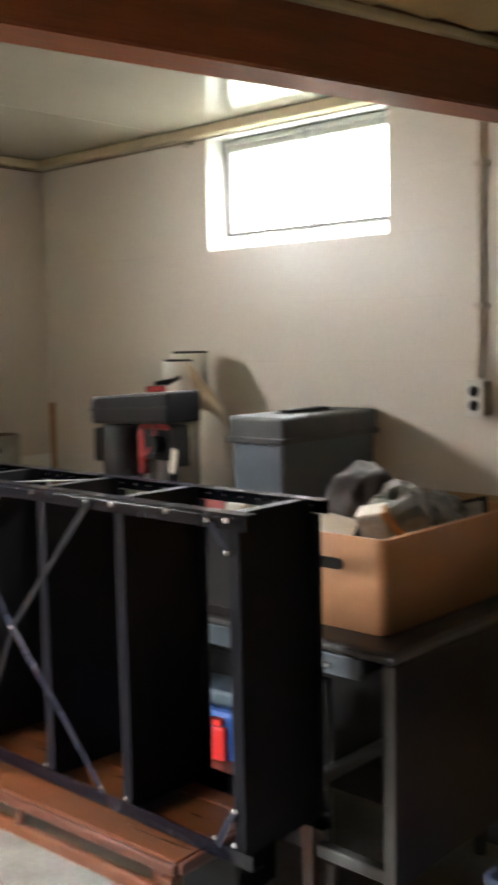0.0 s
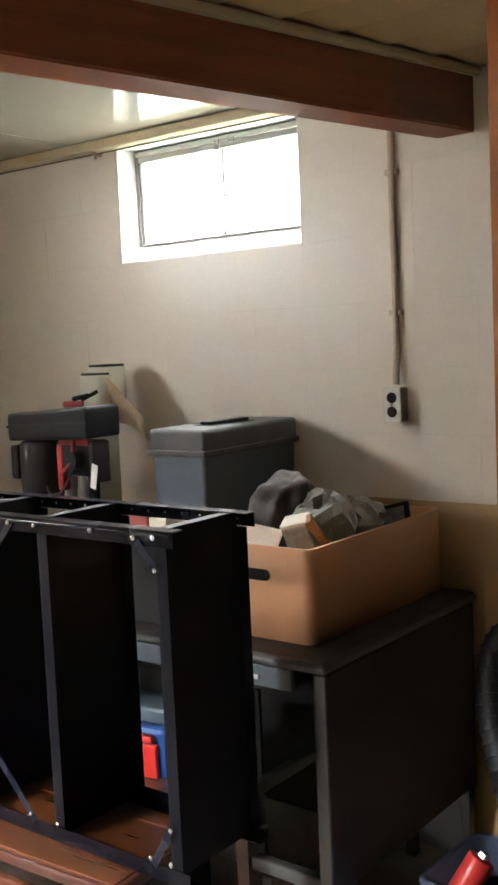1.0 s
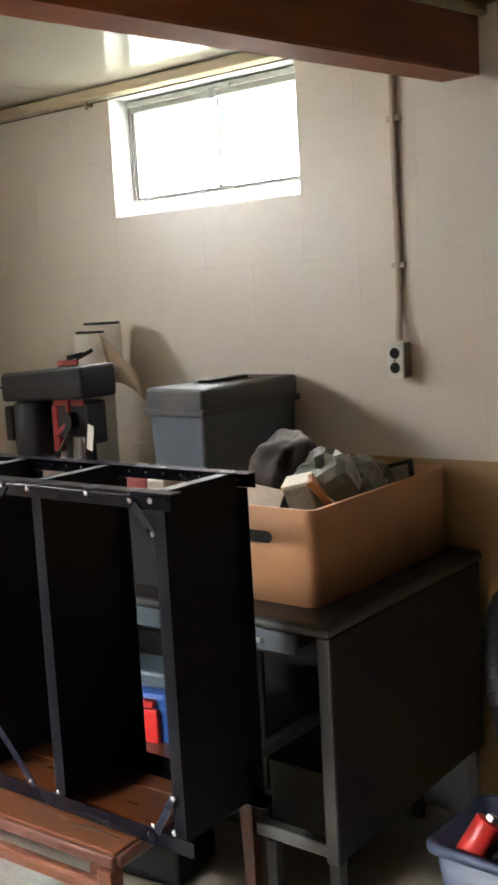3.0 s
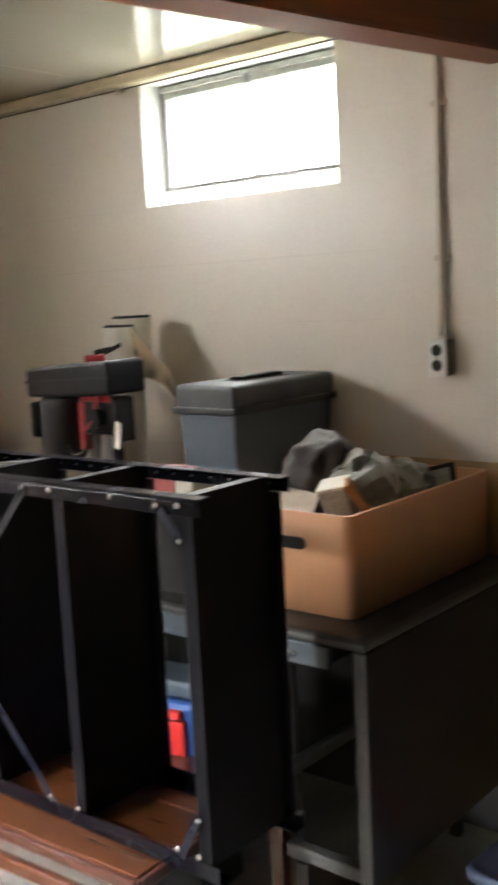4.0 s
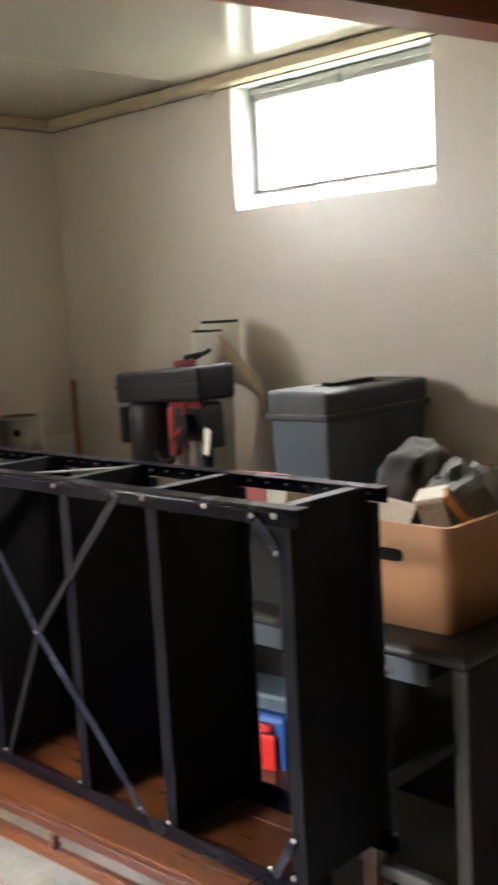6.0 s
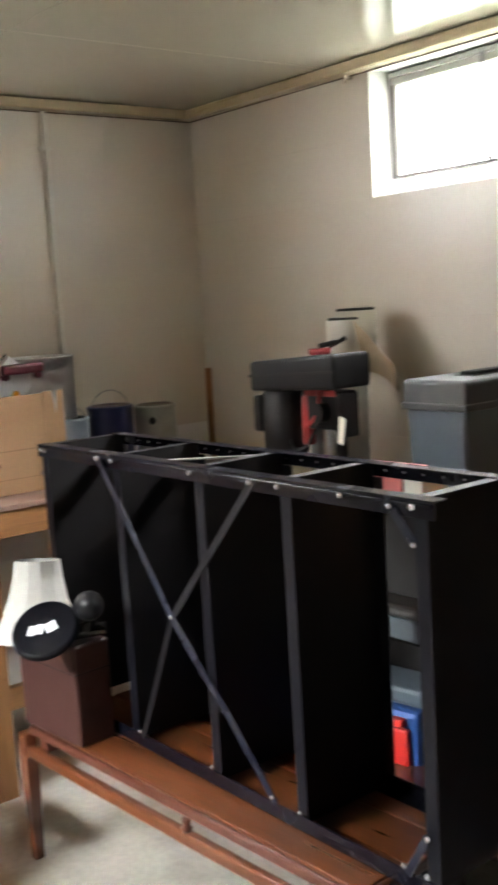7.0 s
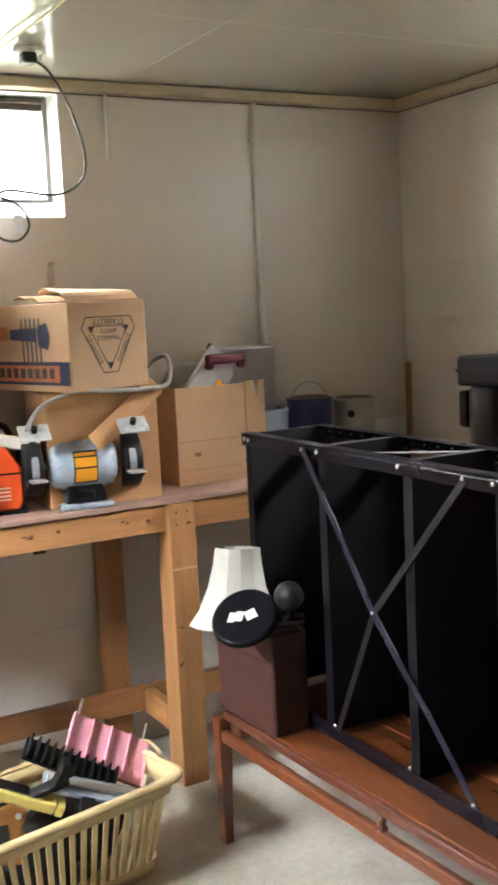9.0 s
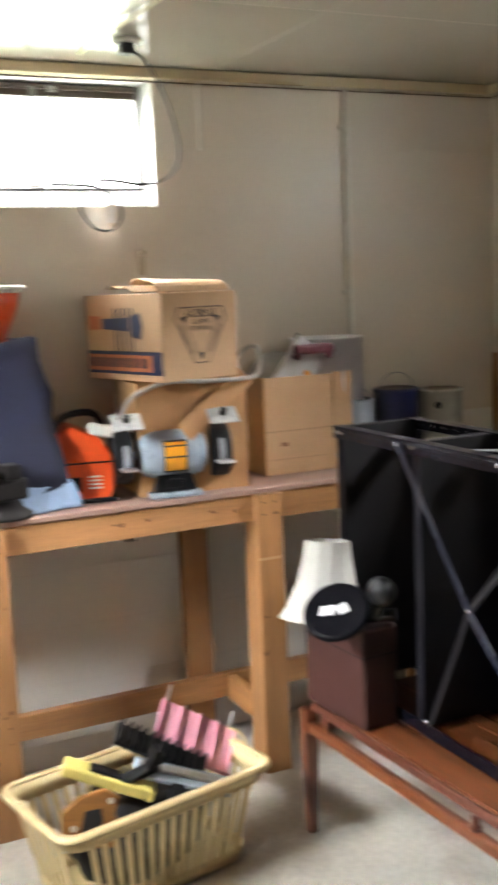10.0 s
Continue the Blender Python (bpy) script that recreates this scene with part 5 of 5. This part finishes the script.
part("power_cable", tube([(-0.10, -0.06, 0.31), (-0.04, -0.09, 0.29), (0.03, -0.09, 0.30), (0.07, -0.08, 0.34), (0.09, -0.06, 0.38)], 0.005, 8, 6), "cable", dp, "", True)
dtop = thing("hand_clamps", "red and black spring clamps on a drill press", "clamps", dp.matrix_basis @ pose(0.095, -0.02, 0.5745, 0, -2, 20))
part("jaw", box(-0.07, 0.03, -0.012, 0.012, 0.0, 0.020, 0.006), "red", dtop, "red jaw")
part("jaw", box(-0.02, 0.06, -0.010, 0.010, 0.0205, 0.036, 0.006, None, pose(0, 0, 0, 0, -6, 14)), "black_plastic", dtop, "black jaw")
part("grip", rod((0.02, 0.0, 0.02), (0.09, 0.03, 0.045), 0.007, seg=10), "black_plastic", dtop)

# ---------- paper roll behind the drill press ----------
roll = thing("paper_roll", "white paper roll with dark open top standing on the desk", "paper roll", pose(1.030, -0.175, DT + 0.0005))
part("tube", lathe([(0.062, 0.0), (0.064, 0.66), (0.062, 0.664), (0.058, 0.660), (0.056, 0.02), (0.0, 0.02), (0.0, 0.0)], 32), "paper", roll, "", True)
# Solid dark discs paint the shaded openings of tube and outer sheet.
part("core_shade", lathe([(0.0, 0.640), (0.057, 0.640), (0.060, 0.6645), (0.058, 0.672), (0.0, 0.672)], 32), "dark_hole", roll, "dark disc painting the shade of the open core")
part("outer_sheet", lathe([(0.066, 0.55), (0.068, 0.692), (0.065, 0.692), (0.063, 0.55)], 28, None, Matrix.Translation((0.006, 0.042, 0.0)), False), "paper", roll, "loose outer paper sheet", True)
part("core_shade", lathe([(0.0, 0.680), (0.0645, 0.680), (0.0645, 0.692), (0.063, 0.700), (0.0, 0.700)], 28, None, Matrix.Translation((0.006, 0.042, 0.0))), "dark_hole", roll)
own = bmesh.new()
rows = []
for i in range(9):
    u = i / 8
    rows.append([own.verts.new((0.065 + 0.115 * u + 0.006 * math.sin(u * 6), -0.03 + 0.06 * u, 0.66 - 0.145 * u)), own.verts.new((0.06 + 0.10 * u, 0.02 + 0.05 * u, 0.49 - 0.07 * u + 0.02 * math.sin(u * 3)))])
for a, b in zip(rows, rows[1:]):
    own.faces.new((a[0], a[1], b[1], b[0]))
g = bmesh.ops.extrude_face_region(own, geom=own.faces[:])["geom"]
bmesh.ops.translate(own, vec=(0.002, 0.003, 0), verts=[v for v in g if isinstance(v, bmesh.types.BMVert)])
part("loose_flap", own, "tan_flap", roll, "loose curling paper flap", True)

# ---------- clutter in the tan box ----------
def crumpled(name, label, category, at, size, material, seed, rough=0.35, group="clutter in the tan box", sub=5, smooth=True):
    """A crumpled sheet or cloth: a ball with sharp ridges and soft hollows."""
    c = thing(name, label, category, at, group)
    own = bmesh.new()
    bmesh.ops.create_icosphere(own, subdivisions=sub, radius=1)
    off = Vector((seed * 3.1, seed * 1.7, seed * 0.9))
    for v in own.verts:
        d = v.co.normalized()
        warp = d + 0.25 * noise.noise_vector(d * 2.0 + off)
        ridge = 1 - 2 * abs(noise.noise(warp * 2.4 + off))
        k = 1 + rough * (0.55 * ridge + 0.35 * noise.noise(warp * 1.3 - off)) + 0.10 * rough * (1 - 2 * abs(noise.noise(warp * 7 + off)))
        v.co = Vector((d.x * size[0] * k, d.y * size[1] * k, d.z * size[2] * k))
    part("folds", own, material, c, "", smooth)
    return c


CB = crate.matrix_basis @ Matrix.Translation((0, 0.033, 0.004))
filler = crumpled("packing_paper", "dark crumpled packing at the bottom of a box", "packing", CB @ pose(0.205, 0.33, 0.105), (0.175, 0.285, 0.085), "newsprint", 1.0, 0.25)
crumpled("crumpled_plastic", "crumpled grey-green plastic sheet in a box", "plastic sheet", CB @ pose(0.275, 0.235, 0.245, 10, 15, 30), (0.080, 0.115, 0.085), "sheet", 2.2, 0.46, sub=3, smooth=False)
crumpled("crumpled_plastic", "crumpled grey plastic sheet in a box", "plastic sheet", CB @ pose(0.285, 0.40, 0.225, 0, 10, 10), (0.072, 0.10, 0.068), "sheet", 4.1, 0.46, sub=3, smooth=False)
hel = thing("welding_hood", "dark brown glossy creased hood in a box", "hood", CB @ pose(0.140, 0.24, 0.255, 20, 15, 25) @ Matrix.Diagonal((0.92, 0.92, 0.92, 1)), "clutter in the tan box")
bm = bmesh.new()
bmesh.ops.create_icosphere(bm, subdivisions=4, radius=1)
for v in bm.verts:
    d = v.co.normalized()
    k = 1 + 0.22 * noise.noise(d * 1.6 + Vector((4, 2, 7))) + 0.10 * (1 - 2 * abs(noise.noise(d * 3.2)))
    v.co = Vector((d.x * 0.100 * k, d.y * 0.115 * k, d.z * 0.135 * k + 0.02 * d.y))
part("shell", bm, "mask", hel, "", True)
# Added disc; its blue-grey paints the sheen at the hood's top.
part("knob", lathe([(0, 0), (0.030, 0), (0.034, 0.008), (0.030, 0.022), (0, 0.026)], 24, None, pose(0.055, -0.045, 0.060, 50, 30, 0)), "mask_sheen", hel, "added blue-grey disc painting the hood's sheen", True)
shp = thing("folded_card", "pale folded card in a box", "card", CB @ pose(0.125, 0.075, 0.195, -35, 10, 12), "clutter in the tan box")
part("sheet", box(-0.085, 0.090, -0.004, 0.004, -0.05, 0.080, 0.003), "paper", shp)
wd = thing("wood_offcut", "short orange-brown wood offcut in a box", "wood offcut", CB @ pose(0.345, 0.125, 0.245, 25, -32, 20), "clutter in the tan box")
part("offcut", box(-0.010, 0.010, -0.02, 0.02, -0.05, 0.062, 0.003), "pine_z", wd)
blk = thing("white_block", "pale grey block in a box", "block", CB @ pose(0.300, 0.115, 0.235, 20, -12, 15), "clutter in the tan box")
part("block_body", box(-0.045, 0.030, -0.03, 0.03, -0.05, 0.05, 0.006), "newsprint", blk)
part("paper_top", box(-0.045, 0.030, -0.03, 0.03, 0.0502, 0.060, 0.003), "paper", blk)
pic = thing("picture_frame", "small dark picture frame tucked in a box", "picture frame", CB @ pose(0.335, 0.50, 0.21, -30, -14, 15), "clutter in the tan box")
part("frame_body", box(-0.06, 0.06, -0.006, 0.006, -0.06, 0.06, 0.003), "black_plastic", pic)
part("picture", box(-0.045, 0.045, -0.0085, -0.0062, -0.045, 0.045, 0.0), "newsprint", pic)

# ---------- black and red case between shelf and toolbox ----------
redc = thing("tool_case", "faded red lid on a made-up near-black body on the desk", "tool case", pose(1.74, -0.735, DT + 0.0005, 0, 0, 4))
# Made-up near-black body that keeps the view through the shelf dark.
part("case_body", box(-0.12, 0.14, -0.05, 0.06, 0.0, 0.255, 0.004), "dark_hole", redc)
part("lid", box(-0.11, 0.075, -0.048, 0.058, 0.2555, 0.315, 0.004), "pink_red", redc, "faded red lid")
part("pale_tray", box(0.077, 0.138, -0.046, 0.056, 0.2555, 0.295, 0.004), "paper", redc, "pale grey tray")
part("print_mark", box(-0.02, -0.012, -0.0492, -0.0482, 0.26, 0.31, 0.0), "ink", redc)
lump = crumpled("work_glove", "crumpled tan work glove on the desk", "glove", pose(1.05, -0.70, DT + 0.075), (0.09, 0.07, 0.07), "card", 6.3, 0.5, "")

# ---------- under the desk ----------
bcase = thing("tool_case", "blue plastic tool case with red latches under the desk", "tool case", pose(1.70, -0.82, 0.0, 0, 0, 8) @ Matrix.Diagonal((1, 1, 1.06, 1)))
part("lower_case", box(-0.16, 0.16, 0.0, 0.20, 0.0, 0.360, 0.010), "black_plastic", bcase, "black lower case")
part("upper_case", box(-0.155, 0.155, 0.005, 0.195, 0.3605, 0.530, 0.014), "blue", bcase, "bright blue upper case")
part("latch", box(0.090, 0.135, -0.014, 0.0045, 0.40, 0.49, 0.005), "bright_red", bcase, "bright red latch")
part("latch", box(0.085, 0.125, -0.018, 0.0045, 0.495, 0.515, 0.005), "bright_red", bcase)
part("lid_grip", box(-0.10, 0.155, 0.03, 0.16, 0.5305, 0.575, 0.010), "toolbox", bcase, "grey top grip")

# ---------- tote on the floor by the desk ----------
bin_t = thing("storage_tote", "slate-blue plastic tote full of odds and ends on the floor", "tote", pose(2.80, -0.545, 0.0, 0, 0, 88) @ Matrix.Diagonal((1, 1, 0.88, 1)))


def tub(w, l, z1, s, grow, r=0.03, z0=0.003, t=0.005):
    a, b = oval(w * s, l * s, r, z0), oval(w, l, r, z1)
    c, d2 = oval(w - t, l - t, r * 0.85, z1), oval(w * s - t, l * s - t, r * 0.85, z0 + 0.006)
    own = band([a, b, c, d2], False)
    n = len(a)
    own.verts.ensure_lookup_table()
    own.faces.new([own.verts[i] for i in range(n)])
    own.faces.new([own.verts[3 * n + i] for i in range(n)])
    return own


part("tub", tub(0.14, 0.215, 0.335, 0.84, 0), "tote", bin_t, "", True)
part("rim", band([oval(0.141, 0.216, 0.03, 0.312), oval(0.156, 0.231, 0.036, 0.314), oval(0.158, 0.233, 0.037, 0.333), oval(0.152, 0.227, 0.035, 0.340), oval(0.136, 0.211, 0.027, 0.338)]), "tote", bin_t, "thick rolled rim", True)
part("printed_bar", box(-0.1325, -0.130, 0.05, 0.15, 0.20, 0.235, 0.0), "label", bin_t, "pale worn print")
redcan = thing("red_canister", "red plastic canister with a steel clip in a tote", "canister", bin_t.matrix_basis @ pose(-0.035, 0.142, 0.318, 25, 25, 0), "odds and ends in the tote")
part("body", rod((0, 0, -0.06), (0, 0, 0.055), 0.036, seg=28, bevel=0.006), "bright_red", redcan, "", True)
part("clip", box(-0.014, 0.014, -0.010, 0.010, 0.0555, 0.072, 0.003), "chrome", redcan, "steel clip")
crumpled("dark_rags", "dark rags filling a tote", "rags", bin_t.matrix_basis @ pose(0.02, 0.0, 0.175), (0.105, 0.165, 0.135), "dark_iron", 8.0, 0.2, "odds and ends in the tote")
bcl = thing("blue_clip", "small blue plastic clip in a tote", "clip", bin_t.matrix_basis @ pose(-0.03, 0.0, 0.32, 10, 20, 30), "odds and ends in the tote")
part("clip_body", box(-0.035, 0.035, -0.012, 0.012, -0.02, 0.015, 0.005), "blue", bcl)
vh = thing("vacuum_hose", "black ribbed vacuum hose rising from a tote", "hose")
vpts = smooth_path([(2.86, -0.57, 0.27), (2.76, -0.50, 0.38), (2.66, -0.40, 0.52), (2.60, -0.33, 0.66), (2.60, -0.27, 0.78), (2.68, -0.24, 0.83), (2.82, -0.25, 0.80)], 5)
part("hose_body", tube(vpts, 0.036, 12, 2), "cable", vh, "", True)
for i in range(1, len(vpts) - 1):
    d = (vpts[i + 1] - vpts[i - 1]).normalized()
    part("rib", rod(vpts[i] - d * 0.004, vpts[i] + d * 0.004, 0.040, seg=14), "cable", vh)
vac = thing("shop_vacuum", "grey and black shop vacuum standing by the wall", "vacuum", pose(3.02, -0.32, 0.0))
part("drum", lathe([(0, 0.05), (0.15, 0.05), (0.165, 0.08), (0.17, 0.42), (0.175, 0.44), (0, 0.44)], 32), "black_plastic", vac, "", True)
part("head", lathe([(0.18, 0.441), (0.185, 0.47), (0.17, 0.56), (0.13, 0.76), (0.10, 0.80), (0, 0.81)], 32), "tote", vac, "slate-grey motor head", True)
for k in range(4):
    a = radians(45 + 90 * k)
    part("caster", rod((0.14 * math.cos(a), 0.14 * math.sin(a), 0.0), (0.14 * math.cos(a), 0.14 * math.sin(a), 0.052), 0.022, seg=14), "black_plastic", vac)

# ---------- ceiling cord by the west window ----------
cord = thing("ceiling_outlet", "black plug and cord hanging from a ceiling outlet", "outlet", pose(0.395, -1.650, HIGH))
part("plate", rod((0, 0, -0.012), (0, 0, -0.0005), 0.045, seg=28, bevel=0.003), "white_plastic", cord, "white ceiling plate")
part("plug", box(-0.022, 0.022, -0.025, 0.02, -0.045, -0.0125, 0.006), "cable", cord, "black plug")
part("cord", tube([(0.0, 0.023, -0.036), (-0.02, 0.068, -0.062), (-0.07, 0.134, -0.134), (-0.12, 0.189, -0.227), (-0.16, 0.214, -0.304), (-0.19, 0.205, -0.356), (-0.22, 0.164, -0.387), (-0.25, 0.11, -0.392), (-0.27, 0.037, -0.38), (-0.285, -0.018, -0.377), (-0.29, -0.07, -0.407), (-0.29, -0.083, -0.467), (-0.29, -0.04, -0.527), (-0.29, 0.02, -0.532), (-0.29, 0.055, -0.487), (-0.3, 0.035, -0.427), (-0.32, -0.035, -0.392), (-0.345, -0.167, -0.384)], 0.0042, 8, 8), "cable", cord, "thin black cord", True)
part("cord_tag", box(-0.305, -0.303, 0.010, 0.040, -0.51, -0.45, 0.0), "label", cord)
yc = thing("pull_cord", "pale yellow cord stretched under the ceiling", "cord")
part("cord_body", tube([(0.214, -1.742, HIGH - 0.010), (0.541, -1.738, HIGH - 0.013), (0.844, -1.722, HIGH - 0.010), (1.096, -1.714, HIGH - 0.006)], 0.0035, 8, 6), "yellow_cord", yc, "", True)

# ---------- block courses of the two visible walls ----------
def block_mesh(length, height, material, axis):
    t, j = 0.0006, 0.0002
    bm = bmesh.new()
    L, H = length / 2 - j, height / 2 - j
    e = 0.0005
    back = [(-L, -H), (L, -H), (L, H), (-L, H)]
    front = [(-L + e, -H + e), (L - e, -H + e), (L - e, H - e), (-L + e, H - e)]
    if axis == "x":
        vb = [bm.verts.new((a, 0.0, b)) for a, b in back]
        vf = [bm.verts.new((a, -t, b)) for a, b in front]
    else:
        vb = [bm.verts.new((0.0, a, b)) for a, b in back]
        vf = [bm.verts.new((t, a, b)) for a, b in front]
    bm.faces.new(vf)
    for i in range(4):
        bm.faces.new((vb[i], vb[(i + 1) % 4], vf[(i + 1) % 4], vf[i]))
    bmesh.ops.recalc_face_normals(bm, faces=bm.faces)
    me = bpy.data.meshes.new("block")
    bm.to_mesh(me)
    bm.free()
    me.materials.append(M[material])
    return me


block_cache = {}


def lay_blocks(wall, axis, at, a0, a1, hole, paint_of):
    rng = random.Random(4)
    rows = []
    z = SILL
    while z > 0.02:
        rows.append((max(z - COURSE, 0.0), z))
        z -= COURSE
    rows += [(SILL, SILL + COURSE), (SILL + COURSE, min(SILL + 2 * COURSE, TRIM_Z + 0.02))]
    for k, (z0, z1) in enumerate(rows):
        shift = hole[0] + (PITCH / 2 if k % 2 else 0.0)
        n0 = math.floor((a0 - shift) / PITCH)
        p = shift + n0 * PITCH
        while p < a1 - 1e-6:
            spans = [(max(p, a0), min(p + PITCH, a1))]
            if z0 >= SILL - 1e-6:
                lo, hi = spans[0]
                spans = [(lo, min(hi, hole[0])), (max(lo, hole[1]), hi)]
            for lo, hi in spans:
                if hi - lo > 0.03:
                    mat = paint_of(z1, lo)
                    key = (round(hi - lo, 3), round(z1 - z0, 3), mat, axis)
                    if key not in block_cache:
                        block_cache[key] = block_mesh(hi - lo, z1 - z0, mat, axis)
                    ob = new("block", block_cache[key])
                    ob.parent = wall
                    c = ((lo + hi) / 2, (z0 + z1) / 2)
                    d = rng.uniform(-0.0001, 0.0001)
                    ob.location = (c[0], at + d, c[1]) if axis == "x" else (at + d, c[0], c[1])
            p += PITCH


lay_blocks(wall_n, "x", 0.0009, 0.0, 3.6, WIN_N, lambda z, a: "paint" if z > LOW + 0.05 or a < 1.70 else "tan_paint")
lay_blocks(wall_w, "y", -0.0009, -2.32, 0.0, WIN_W, lambda z, a: "paint" if z > LOW + 0.05 else "grey_paint")
